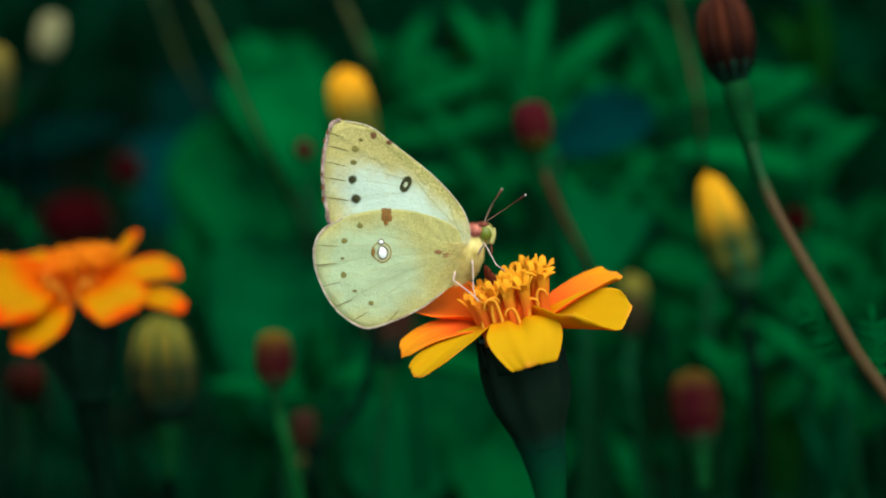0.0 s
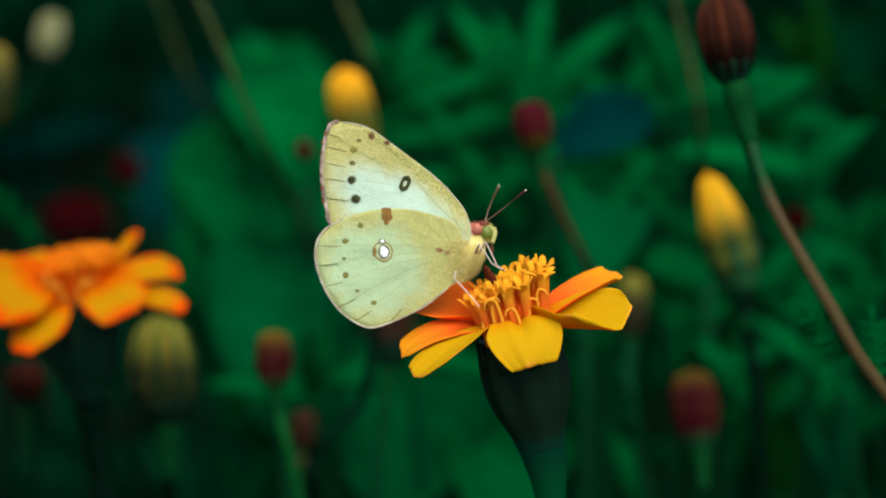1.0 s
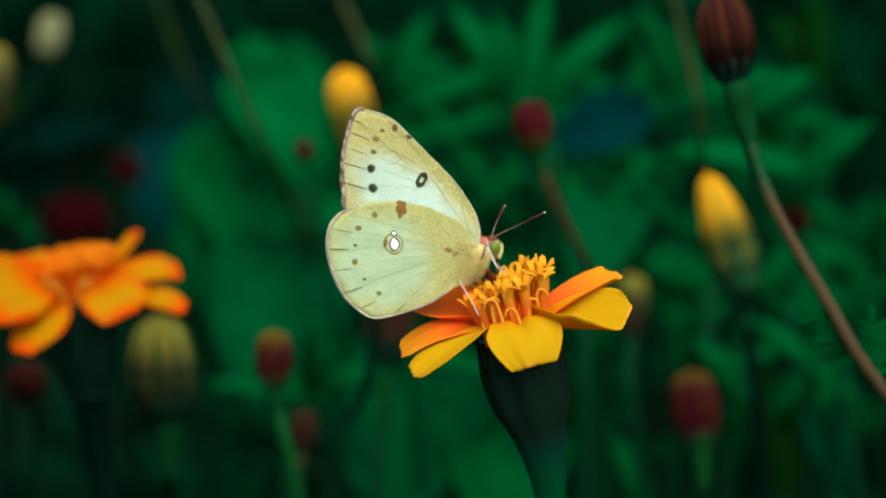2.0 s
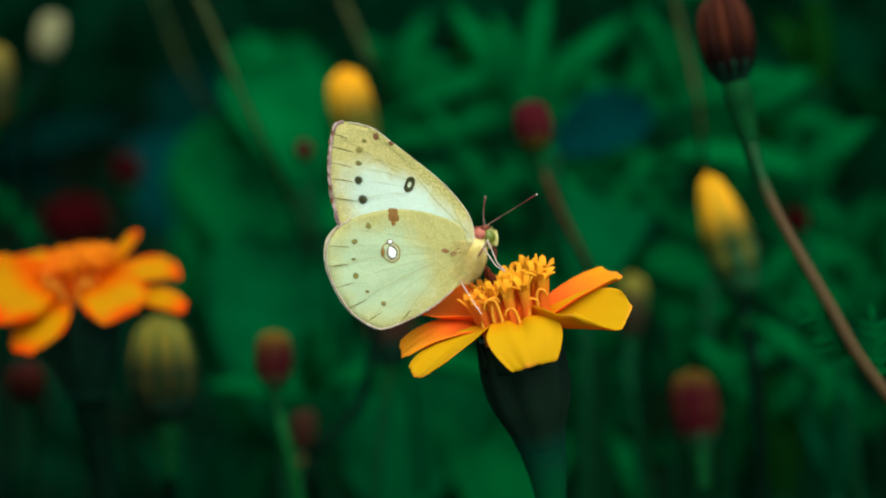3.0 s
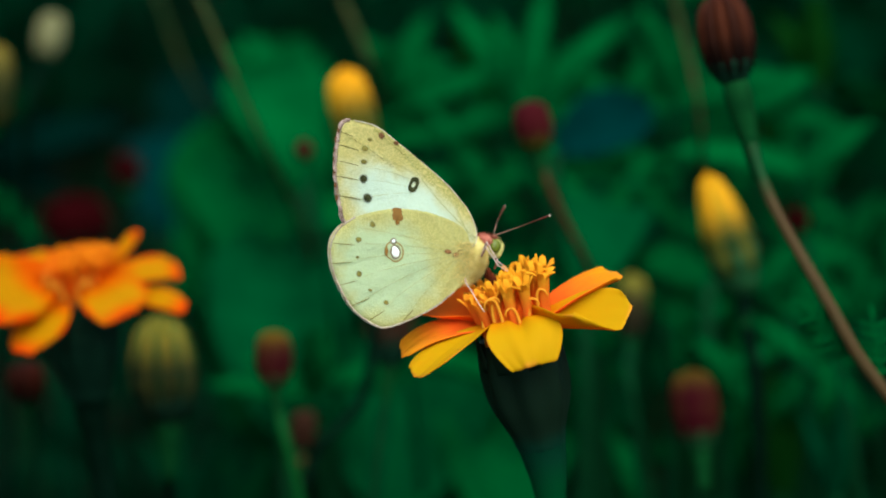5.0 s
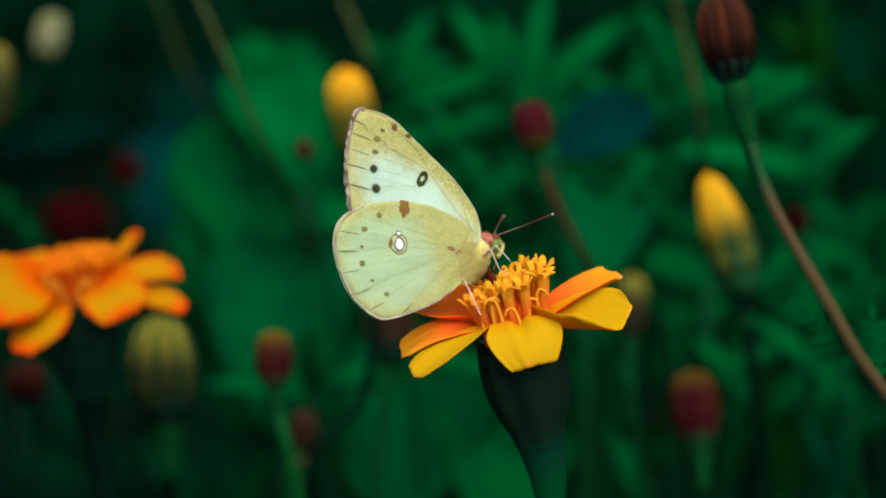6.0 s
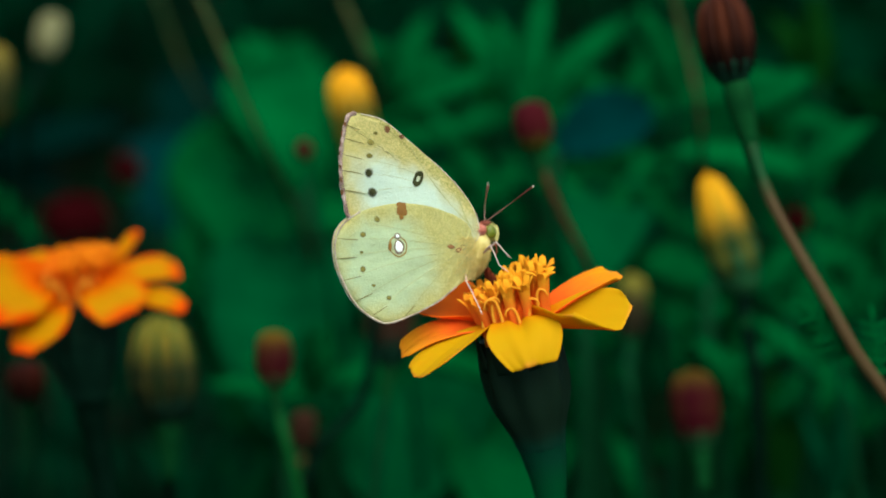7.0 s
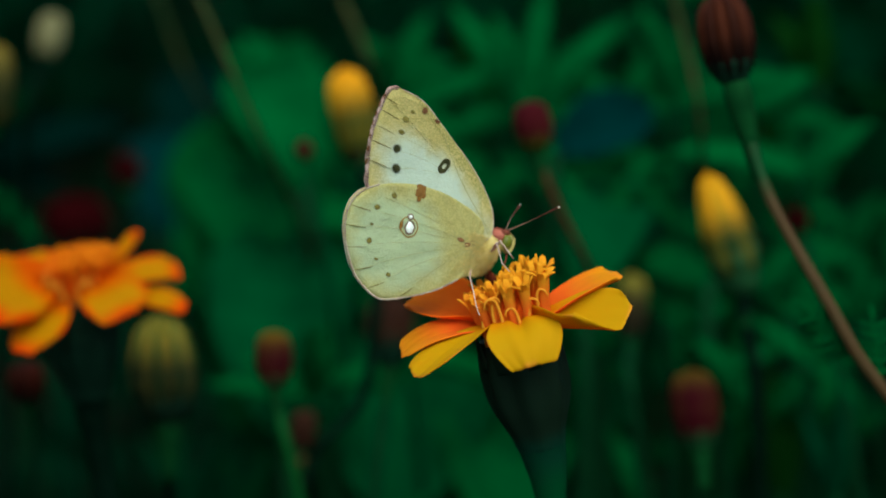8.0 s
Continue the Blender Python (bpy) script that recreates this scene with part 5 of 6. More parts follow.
    for k in range(650):
        x, z = -rng.uniform(0.4, 3.4), rng.uniform(-5.4, 1.2)
        if z < -3.4 - 0.6 * x - 3.2 or rng.random() < -x / 5:
            continue
        y = depth_at(x, z, -1, 0.0) - rng.uniform(0.10, 0.25)
        tip = Vector((x - rng.uniform(0.5, 1.3), y - rng.uniform(-0.05, 0.2), z - rng.uniform(-0.3, 0.7)))
        tube([(x * MM, y * MM, z * MM, 0.022 * MM), (*(tip * MM), 0.008 * MM)], 3, 1, bm)
    part("fur", bm, M_FUR, thorax, "long yellow hairs over the wing base")
    part("abdomen", tube([(x * MM, 0, z * MM, r * MM) for x, z, r in ((-0.3, -1.6, 1.2), (-2.8, -2.6, 1.0), (-5.6, -3.8, 0.8), (-8.2, -5.0, 0.55), (-9.6, -5.6, 0.15))], 16, 5, wobble=0.03), M_FUR, fly, "yellow abdomen between the wings")
    head = part("head", ball(1.30 * MM, 1.10 * MM, 1.45 * MM, (0.05 * MM, 0, 0), 20, 0.08), M_FACE, fly, "pale yellow-green head")
    part("collar", ball(1.25 * MM, 1.40 * MM, 1.00 * MM, (-1.70 * MM, 0, 0.50 * MM), 18, 0.3), M_COLLAR, head, "rosy red furry collar")
    part("brow", ball(0.85 * MM, 0.95 * MM, 0.50 * MM, (-0.25 * MM, 0, 1.30 * MM), 14, 0.2), M_BROW, head, "dark rusty forehead")
    for side in (-1, 1):
        part("eye", ball(0.88 * MM, 0.55 * MM, 1.05 * MM, (0.0, side * 0.82 * MM, 0.0), 22), M_EYE, head, "glossy olive green eye")
        part("palp", tube([(0.75 * MM, side * 0.50 * MM, -1.55 * MM, 0.34 * MM), (1.12 * MM, side * 0.48 * MM, -0.75 * MM, 0.34 * MM), (1.32 * MM, side * 0.45 * MM, 0.1 * MM, 0.28 * MM), (1.40 * MM, side * 0.42 * MM, 0.85 * MM, 0.09 * MM)], 8, 5), M_FACE, head, "pale upturned palp")
    part("proboscis", tube([(0.7 * MM, 0, -1.4 * MM, 0.16 * MM), (0.9 * MM, 0, -2.4 * MM, 0.14 * MM), (0.7 * MM, 0, -3.6 * MM, 0.11 * MM)], 7, 5), M_BROW, head, "dark curved tongue")
    tufts = ((M_COLLAR, (-1.70, 0, 0.50), (1.2, 1.35, 0.95), 900, 0.55), (M_FACE, (0.15, 0, -0.1), (1.25, 0.75, 1.42), 900, 0.55), (M_BROW, (-0.25, 0, 1.30), (0.8, 0.9, 0.45), 300, 0.40))
    for cloth, centre, size, count, far in tufts:
        bm = bmesh.new()
        for k in range(count):
            a, c = rng.uniform(0, math.tau), rng.uniform(-1, 1)
            q = math.sqrt(1 - c * c)
            n = Vector((c, q * math.cos(a), q * math.sin(a)))
            p = Vector((centre[0] + n.x * size[0], centre[1] + n.y * size[1], centre[2] + n.z * size[2]))
            tip = p + n * rng.uniform(0.3, 1.0) * far + Vector((-0.10, 0, 0.04))
            tube([(*(p * MM), 0.020 * MM), (*(tip * MM), 0.006 * MM)], 3, 1, bm)
        part("fur", bm, cloth, head)
    return fly, head, antenna(head, 1), antenna(head, -1)


ROOT = (0.0, 0.4, 1.8)  # where the antennae spring, in the head's space, in mm


def antenna(head, bend):
    """A clubbed antenna along +z, bowed a little. In mm."""
    line = ((0, 0, 0.065), (0.10, 1.2, 0.050), (0.22, 3.6, 0.048), (0.20, 5.8, 0.062), (0.10, 7.6, 0.110), (0.03, 8.9, 0.155), (0, 9.55, 0.105))
    ob = part("antenna", tube([(bend * x * MM, 0, z * MM, r * MM) for x, z, r in line], 8, 6), M_ANTENNA, head, "reddish clubbed antenna with a pale tip")
    part("antenna_tip", ball(0.15 * MM, 0.15 * MM, 0.13 * MM, (0, 0, 9.55 * MM), 8), M_PALE, ob)
    return ob


def aimed(place, way):
    """A pose at the place whose z axis points along the way."""
    z = Vector(way).normalized()
    x = (Vector((1, 0, 0.35)) - z * z.dot(Vector((1, 0, 0.35)))).normalized()
    return Matrix.Translation(place) @ Matrix((x, z.cross(x), z)).transposed().to_4x4()


def body_at(t):
    """The body's pose at t, halfway poses included."""
    for (t1, m1), (t2, m2) in zip(BODY, BODY[1:]):
        if t1 <= t <= t2:
            return m1.lerp(m2, (t - t1) / (t2 - t1))


def leg(shin, foot, fly):
    """A leg in three stiff pieces, each along +z from its upper end. In mm."""
    femur = part("femur", tube([(0, 0, -0.15 * MM, 0.10 * MM), (0, 0, 0.8 * MM, 0.17 * MM), (0, 0, 2.2 * MM, 0.20 * MM), (0, 0, 3.4 * MM, 0.16 * MM)], 8, 5), M_LEG, fly, "pinkish-white thigh")
    tibia = part("tibia", tube([(0, 0, -0.10 * MM, 0.10 * MM), (0.04 * MM, 0, shin * 0.4 * MM, 0.092 * MM), (0, 0, shin * 0.92 * MM, 0.080 * MM), (0, 0, (shin + 0.08) * MM, 0.095 * MM)], 8, 5), M_LEG, fly, "thin pinkish-white shin")
    bm = tube([(0, 0, -0.05 * MM, 0.10 * MM), (0, 0, foot * 0.3 * MM, 0.075 * MM), (0, 0, foot * 0.8 * MM, 0.075 * MM), (0, 0, foot * MM, 0.05 * MM)], 7, 4)
    for side in (-1, 1):
        tube([(0, 0, foot * 0.95 * MM, 0.04 * MM), (side * 0.12 * MM, 0.05 * MM, (foot + 0.2) * MM, 0.02 * MM)], 5, 2, bm)
    tarsus = part("tarsus", bm, M_LEG, fly, "clawed foot")
    return femur, tibia, tarsus


def leg_rows(rows, hip, shin):
    """Poses of the three pieces in the body's space; the hip goes with the body, in mm."""
    out = ([], [], [])
    for t, knee, ankle, toe in rows:
        inv = body_at(t).inverted()
        knee, ankle, toe = (inv @ (Vector(p) * MM) for p in (knee, ankle, toe))
        end = knee + (ankle - knee).normalized() * shin * MM
        out[0].append((t, aimed(knee, Vector(hip) * MM - knee)))
        out[1].append((t, aimed(knee, ankle - knee)))
        out[2].append((t, aimed(end, toe - end)))
    return out


FLY, HEAD, NEAR_ANTENNA, FAR_ANTENNA = butterfly()
LEGS = [
    (leg(3.8, 1.6, FLY), LEG_NEAR, (0.6, -1.1, -1.6), 3.8),
    (leg(4.0, 1.5, FLY), LEG_FAR, (1.2, 0.3, -1.6), 4.0),
    (leg(6.3, 1.7, FLY), LEG_MIDDLE, (-1.7, -0.2, -2.2), 6.3),
]


# ---- foliage ----
def leaflet(bm, m, length, width, droop):
    """A toothed narrow leaflet along +x, folded a little along its midrib."""
    def put(x, y, z):
        return bm.verts.new(m @ Vector((x, y, z)))
    n = 7
    rows = []
    for i in range(n + 1):
        u = i / n
        w = width / 2 * (math.sin(math.pi * (0.06 + 0.94 * u) ** 0.8) ** 0.9) * (1 + 0.16 * (i % 2)) + 0.0001
        z = -droop * length * u * u
        rows.append((put(u * length, -w, z + w * 0.3), put(u * length, 0, z), put(u * length, w, z + w * 0.3), put(u * length, 0, z - 0.0004)))
    for a, b in zip(rows, rows[1:]):
        bm.faces.new((a[0], b[0], b[1], a[1]))
        bm.faces.new((a[1], b[1], b[2], a[2]))
        bm.faces.new((a[2], b[2], b[3], a[3]))
        bm.faces.new((a[3], b[3], b[0], a[0]))


def frond_bm(length, pairs, leaf_len, leaf_w, droop, seed, rib_r=0.0011):
    """A feathered leaf: a rib along +x with leaflets in pairs and one at the tip."""
    rng = random.Random(seed)
    bm = bmesh.new()
    rib = lambda u: Vector((length * u, 0, -droop * length * u * u))
    tube([(*rib(k / 5), rib_r * (1.1 - 0.8 * k / 5)) for k in range(6)], 6, 2, bm)
    for k in range(pairs):
        u = 0.22 + 0.72 * k / pairs
        s = leaf_len * (0.7 + 0.5 * math.sin(math.pi * min(u + 0.1, 1))) * rng.uniform(0.85, 1.1)
        for side in (-1, 1):
            m = Matrix.Translation(rib(u)) @ Euler((rng.uniform(-0.3, 0.3), rng.uniform(-0.2, 0.3), side * radians(rng.uniform(42, 62)))).to_matrix().to_4x4()
            leaflet(bm, m, s, leaf_w * rng.uniform(0.8, 1.15), rng.uniform(0.05, 0.3))
    leaflet(bm, Matrix.Translation(rib(0.93)), leaf_len * 1.1, leaf_w, 0.2)
    return bm


def plant(m, height, leaves, label, seed, material, fronds, size=1.0, lean=0.0):
    """A leafy stem with feathered leaves all the way up."""
    rng = random.Random(seed)
    ob = empty("marigold_plant", m, label, "plant", "leafy marigold plants")
    line = [(lean * (k / 4) ** 2 * height, 0.02 * math.sin(k * 1.3 + seed) * height, height * k / 4, 0.0026 * (1.1 - 0.16 * k)) for k in range(5)]
    part("stem", tube(line, 7, 3), M_STEM, ob)
    for k in range(leaves):
        u = 0.18 + 0.82 * k / max(leaves - 1, 1)
        i = min(int(u * 4), 3)
        a, b = np.array(line[i][:3]), np.array(line[i + 1][:3])
        p = a + (b - a) * (u * 4 - i)
        tm = Matrix.Translation(p) @ Euler((rng.uniform(-0.3, 0.3), radians(rng.uniform(-55, 5) if u > 0.85 else rng.uniform(-40, 15)), k * 2.4 + rng.uniform(-0.4, 0.4))).to_matrix().to_4x4() @ Matrix.Scale(size * rng.uniform(0.8, 1.15), 4)
        o = new("leaf", rng.choice(fronds[material]))
        o.parent, o.matrix_basis = ob, tm
    return ob


FRONDS = {}
for mat in (M_LEAF, M_LEAFSHADED):
    FRONDS[mat] = []
    for k in range(4):
        me = bpy.data.meshes.new("leaf")
        bm = frond_bm(0.085, 6, 0.026, 0.0075, 0.25, 11 + k)
        bm.to_mesh(me)
        bm.free()
        me.materials.append(mat)
        FRONDS[mat].append(me)


def sprig(root, leaves, width, label, material=None, thick=0.0016, stem_mat=None):
    """A shoot that rises from the ground to its root point, where single leaves spread to the given tips."""
    ob = empty("marigold_shoot", Matrix.Translation(root), label, "plant", "leafy shoots")
    x, y, z = root
    part("stem", tube([(0.02, 0.03, -z - 0.004, thick * 1.4), (0.012, 0.02, -z * 0.5, thick * 1.2), (0.002, 0.003, -0.02, thick), (0, 0, 0, thick * 0.8)], 8, 5), stem_mat or M_STEM, ob)
    for k, tip in enumerate(leaves):
        d = Vector(tip) - Vector(root)
        ax = d.normalized()
        up = Vector((0.1 * (-1) ** k, -0.75, 0.65))
        side = up.cross(ax).normalized()
        m = Matrix((ax, side, ax.cross(side))).transposed().to_4x4()
        bm = bmesh.new()
        leaflet(bm, Matrix.Identity(4), d.length, width, 0.12)
        part("leaf", bm, material or M_LEAF, ob, m=m)
    return ob


def broad_leaf(root, tip, width, label, material):
    """A broad soft leaf on a stalk from the ground."""
    ob = empty("broad_leaf_plant", Matrix.Translation(root), label, "plant", "broad leaves")
    z = root[2]
    part("stem", tube([(0.0, 0.03, -z - 0.004, 0.003), (0.0, 0.015, -z * 0.5, 0.0025), (0, 0, 0, 0.0018)], 8, 5), M_STEM, ob)
    d = Vector(tip) - Vector(root)
    ax = d.normalized()
    side = Vector((0, -0.8, 0.6)).cross(ax).normalized()
    m = Matrix((ax, side, ax.cross(side))).transposed().to_4x4()

    def surface(u, v):
        w = width / 2 * math.sin(math.pi * (0.04 + 0.95 * u) ** 1.1) ** 0.55
        return (d.length * u * (1 - 0.04 * v * v), w * v, 0.10 * d.length * math.sin(math.pi * u) + 0.12 * width * v * v - 0.02 * width * math.exp(-(v / 0.1) ** 2) + 0.012 * width * math.sin(14 * u + 3 * abs(v)))
    part("leaf", shell(surface, 20, 16, 0.0005), material, ob, m=m)
    return ob

sprig((0.0204, 0.2586, 0.3084), [(0.0023, 0.2659, 0.3357), (0.0262, 0.2673, 0.3406), (0.0495, 0.2654, 0.3336), (-0.0071, 0.2562, 0.2993), (0.0139, 0.2650, 0.3322)], 0.0080, "green marigold shoot with narrow spreading leaves")
sprig((0.0459, 0.2797, 0.3040), [(0.0623, 0.2851, 0.3243), (0.0339, 0.2824, 0.3141), (0.0668, 0.2824, 0.3141)], 0.0072, "green marigold shoot with narrow leaves")
sprig((0.0765, 0.2375, 0.3128), [(0.1032, 0.2363, 0.3080), (0.0920, 0.2401, 0.3223)], 0.0087, "green shoot with broad lance-shaped leaves")
sprig((0.0455, 0.2119, 0.3002), [(0.0610, 0.2084, 0.2871)], 0.0062, "single green leaf on a stalk")
sprig((0.0766, 0.2056, 0.2766), [(0.0901, 0.2095, 0.2910), (0.0888, 0.2063, 0.2793), (0.0644, 0.2067, 0.2806)], 0.0062, "green marigold shoot with narrow leaves")
sprig((0.0429, 0.2281, 0.2776), [(0.0667, 0.2268, 0.2728)], 0.0070, "single green leaf on a stalk")
sprig((0.0536, 0.2032, 0.2675), [(0.0698, 0.2044, 0.2721), (0.0563, 0.2049, 0.2740)], 0.0065, "green marigold shoot with narrow leaves")
sprig((0.0658, 0.2000, 0.2557), [(0.0834, 0.2021, 0.2636), (0.0739, 0.1986, 0.2505)], 0.0060, "green marigold shoot with narrow leaves")
sprig((0.0482, 0.1916, 0.2244), [(0.0403, 0.1967, 0.2433)], 0.0070, "single green leaf on a stalk")
sprig((0.0908, 0.1721, 0.2346), [(0.0830, 0.1775, 0.2547), (0.0934, 0.1798, 0.2636)], 0.0052, "dark green marigold shoot with narrow leaves", M_LEAFSHADED)
sprig((-0.1514, 0.4225, 0.2555), [(-0.1018, 0.4268, 0.2715), (-0.1220, 0.4206, 0.2484)], 0.0147, "shoot with deep shade coloured into its leaves", M_LEAFDEEPSHADE)
sprig((-0.1166, 0.2534, 0.2888), [(-0.1035, 0.2496, 0.2748)], 0.0058, "green shoot with narrow leaves")
broad_leaf((-0.0474, 0.3254, 0.1839), (-0.0644, 0.4777, 0.2538), 0.0550, "broad dark green leaf behind the marigolds", M_LEAF)
broad_leaf((-0.0116, 0.2006, 0.2165), (-0.0068, 0.2844, 0.2383), 0.0455, "broad green leaf low behind the marigolds", M_LEAFMID)
broad_leaf((0.0157, 0.1895, 0.2165), (0.0159, 0.2599, 0.2302), 0.0338, "broad green leaf low behind the marigolds", M_LEAF)
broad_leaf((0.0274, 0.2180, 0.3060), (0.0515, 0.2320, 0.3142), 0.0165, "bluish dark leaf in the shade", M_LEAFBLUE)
sprig((0.0110, 0.2534, 0.2888), [(-0.0035, 0.2590, 0.3098), (-0.0122, 0.2545, 0.2930), (0.0212, 0.2507, 0.2790)], 0.0064, "green marigold shoot with narrow leaves")
sprig((0.0360, 0.2084, 0.2871), [(0.0292, 0.2126, 0.3028), (0.0441, 0.2116, 0.2989), (0.0509, 0.2140, 0.3080)], 0.0057, "green marigold shoot with narrow leaves")
sprig((0.0893, 0.2534, 0.2888), [(0.0792, 0.2568, 0.3014), (0.1009, 0.2545, 0.2930), (0.1038, 0.2507, 0.2790), (0.0879, 0.2575, 0.3042)], 0.0064, "green marigold shoot with narrow leaves")
sprig((-0.0130, 0.3028, 0.3071), [(-0.0037, 0.3076, 0.3250), (0.0025, 0.3044, 0.3131), (-0.0223, 0.3060, 0.3190)], 0.0077, "green marigold shoot with narrow leaves")
sprig((-0.0500, 0.3455, 0.3003), [(-0.0582, 0.3485, 0.3115), (-0.0368, 0.3472, 0.3067), (-0.0434, 0.3417, 0.2861), (-0.0565, 0.3425, 0.2892)], 0.0099, "green marigold shoot with narrow leaves")
sprig((0.0843, 0.1802, 0.2648), [(0.0726, 0.1829, 0.2749), (0.0908, 0.1829, 0.2749), (0.0961, 0.1782, 0.2573)], 0.0050, "green marigold shoot with narrow leaves")
sprig((0.0698, 0.2530, 0.2041), [(0.0608, 0.2561, 0.2157), (0.0803, 0.2564, 0.2171)], 0.0060, "green marigold shoot with narrow leaves")
sprig((0.0102, 0.2724, 0.1935), [(-0.0068, 0.2788, 0.2174), (0.0179, 0.2764, 0.2085)], 0.0131, "green marigold shoot with narrow leaves")
broad_leaf((-0.0374, 0.5016, 0.2184), (-0.0694, 0.5391, 0.2754), 0.0386, "soft green leaf behind the buds", M_LEAF)
broad_leaf((-0.0364, 0.3784, 0.2568), (-0.0573, 0.4513, 0.2798), 0.0296, "soft green leaf behind the buds", M_LEAF)
broad_leaf((-0.0834, 0.5202, 0.2266), (-0.0959, 0.5941, 0.2535), 0.0367, "leaf with deep shade coloured into it", M_LEAFDEEPSHADE)
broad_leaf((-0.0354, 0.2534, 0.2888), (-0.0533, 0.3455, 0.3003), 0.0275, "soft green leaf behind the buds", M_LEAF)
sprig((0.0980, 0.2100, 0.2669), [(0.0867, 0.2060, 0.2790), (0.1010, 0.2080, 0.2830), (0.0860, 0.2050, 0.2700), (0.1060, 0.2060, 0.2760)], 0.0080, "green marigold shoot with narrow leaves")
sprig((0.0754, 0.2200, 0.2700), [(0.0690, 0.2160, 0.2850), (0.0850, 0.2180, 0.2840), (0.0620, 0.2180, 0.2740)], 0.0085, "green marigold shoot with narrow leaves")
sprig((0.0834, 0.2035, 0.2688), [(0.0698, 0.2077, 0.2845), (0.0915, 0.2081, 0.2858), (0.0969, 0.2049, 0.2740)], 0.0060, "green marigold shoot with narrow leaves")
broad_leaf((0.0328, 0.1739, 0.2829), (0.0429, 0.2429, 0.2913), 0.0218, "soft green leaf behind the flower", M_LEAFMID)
sprig((-0.0644, 0.2312, 0.2061), [(-0.0782, 0.2369, 0.2271), (-0.0702, 0.2380, 0.2313), (-0.0571, 0.2372, 0.2285), (-0.0513, 0.2346, 0.2187)], 0.0049, "dark green marigold shoot low in the bed", M_LEAFSHADED)
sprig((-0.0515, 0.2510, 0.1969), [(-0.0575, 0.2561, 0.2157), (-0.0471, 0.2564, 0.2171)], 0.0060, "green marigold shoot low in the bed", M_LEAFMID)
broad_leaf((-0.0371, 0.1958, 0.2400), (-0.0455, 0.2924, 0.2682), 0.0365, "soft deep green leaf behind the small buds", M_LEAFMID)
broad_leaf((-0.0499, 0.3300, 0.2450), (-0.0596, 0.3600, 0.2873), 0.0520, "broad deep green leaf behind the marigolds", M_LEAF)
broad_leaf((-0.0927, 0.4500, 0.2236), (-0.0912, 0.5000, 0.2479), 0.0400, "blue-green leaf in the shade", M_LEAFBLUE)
sprig((-0.0481, 0.3566, 0.2586), [(-0.0633, 0.3658, 0.2930), (-0.0531, 0.3667, 0.2962), (-0.0413, 0.3636, 0.2848), (-0.0650, 0.3601, 0.2717), (-0.0328, 0.3610, 0.2750)], 0.0127, "green marigold shoot with narrow leaves")
sprig((-0.0368, 0.3310, 0.2464), [(-0.0500, 0.3370, 0.2686), (-0.0565, 0.3332, 0.2543), (-0.0368, 0.3366, 0.2670)], 0.0115, "green marigold shoot with narrow leaves")
sprig((0.0966, 0.2601, 0.3140), [(0.0850, 0.2650, 0.3322), (0.0951, 0.2665, 0.3378), (0.0893, 0.2624, 0.3224)], 0.0087, "yellowish green shoot with narrow leaves", M_LEAFOLIVE)
sprig((0.0848, 0.2774, 0.2953), [(0.0758, 0.2824, 0.3141), (0.0893, 0.2813, 0.3098), (0.0983, 0.2793, 0.3025)], 0.0075, "yellowish green shoot with narrow leaves", M_LEAFOLIVE)
sprig((0.0820, 0.1923, 0.2270), [(0.0793, 0.2007, 0.2583), (0.0834, 0.1986, 0.2505), (0.0753, 0.1965, 0.2427)], 0.0057, "yellowish green shoot with narrow leaves", M_LEAFOLIVE)
sprig((0.0118, 0.3004, 0.2981), [(0.0071, 0.3060, 0.3190), (0.0025, 0.3092, 0.3310), (0.0133, 0.3072, 0.3235)], 0.0068, "yellowish green shoot with narrow leaves", M_LEAFOLIVE)
sprig((-0.0421, 0.3161, 0.2736), [(-0.0549, 0.3202, 0.2890), (-0.0357, 0.3206, 0.2906), (-0.0294, 0.3173, 0.2783), (-0.0485, 0.3124, 0.2598)], 0.0112, "green marigold shoot with narrow leaves")
sprig((-0.0531, 0.3658, 0.2930), [(-0.0650, 0.3689, 0.3044), (-0.0413, 0.3697, 0.3077), (-0.0379, 0.3645, 0.2881), (-0.0616, 0.3632, 0.2832)], 0.0118, "green marigold shoot with narrow leaves")
sprig((0.0629, 0.2150, 0.2654), [(0.0547, 0.2190, 0.2772), (0.0615, 0.2190, 0.2815), (0.0727, 0.2190, 0.2772), (0.0758, 0.2190, 0.2671), (0.0577, 0.2190, 0.2671)], 0.0075, "green marigold shoot with narrow leaves")
sprig((0.0765, 0.2250, 0.2683), [(0.0709, 0.2290, 0.2802), (0.0837, 0.2290, 0.2773), (0.0868, 0.2290, 0.2686)], 0.0080, "green marigold shoot with narrow leaves")
sprig((-0.0523, 0.3500, 0.2792), [(-0.0639, 0.3540, 0.2970), (-0.0538, 0.3540, 0.3004), (-0.0423, 0.3540, 0.2953), (-0.0659, 0.3540, 0.2817), (-0.0391, 0.3540, 0.2834)], 0.0120, "green marigold shoot with narrow leaves")
sprig((-0.0555, 0.3000, 0.2630), [(-0.0633, 0.3040, 0.2766), (-0.0538, 0.3040, 0.2814), (-0.0445, 0.3040, 0.2749), (-0.0416, 0.3040, 0.2636)], 0.0110, "green marigold shoot with narrow leaves", M_LEAFMID)
broad_leaf((-0.0421, 0.2600, 0.2598), (-0.0582, 0.3600, 0.2735), 0.0420, "soft green leaf behind the butterfly", M_LEAF)
broad_leaf((0.0372, 0.2150, 0.2348), (0.0501, 0.2600, 0.2427), 0.0200, "soft deep green leaf behind the flower cup", M_LEAFMID)
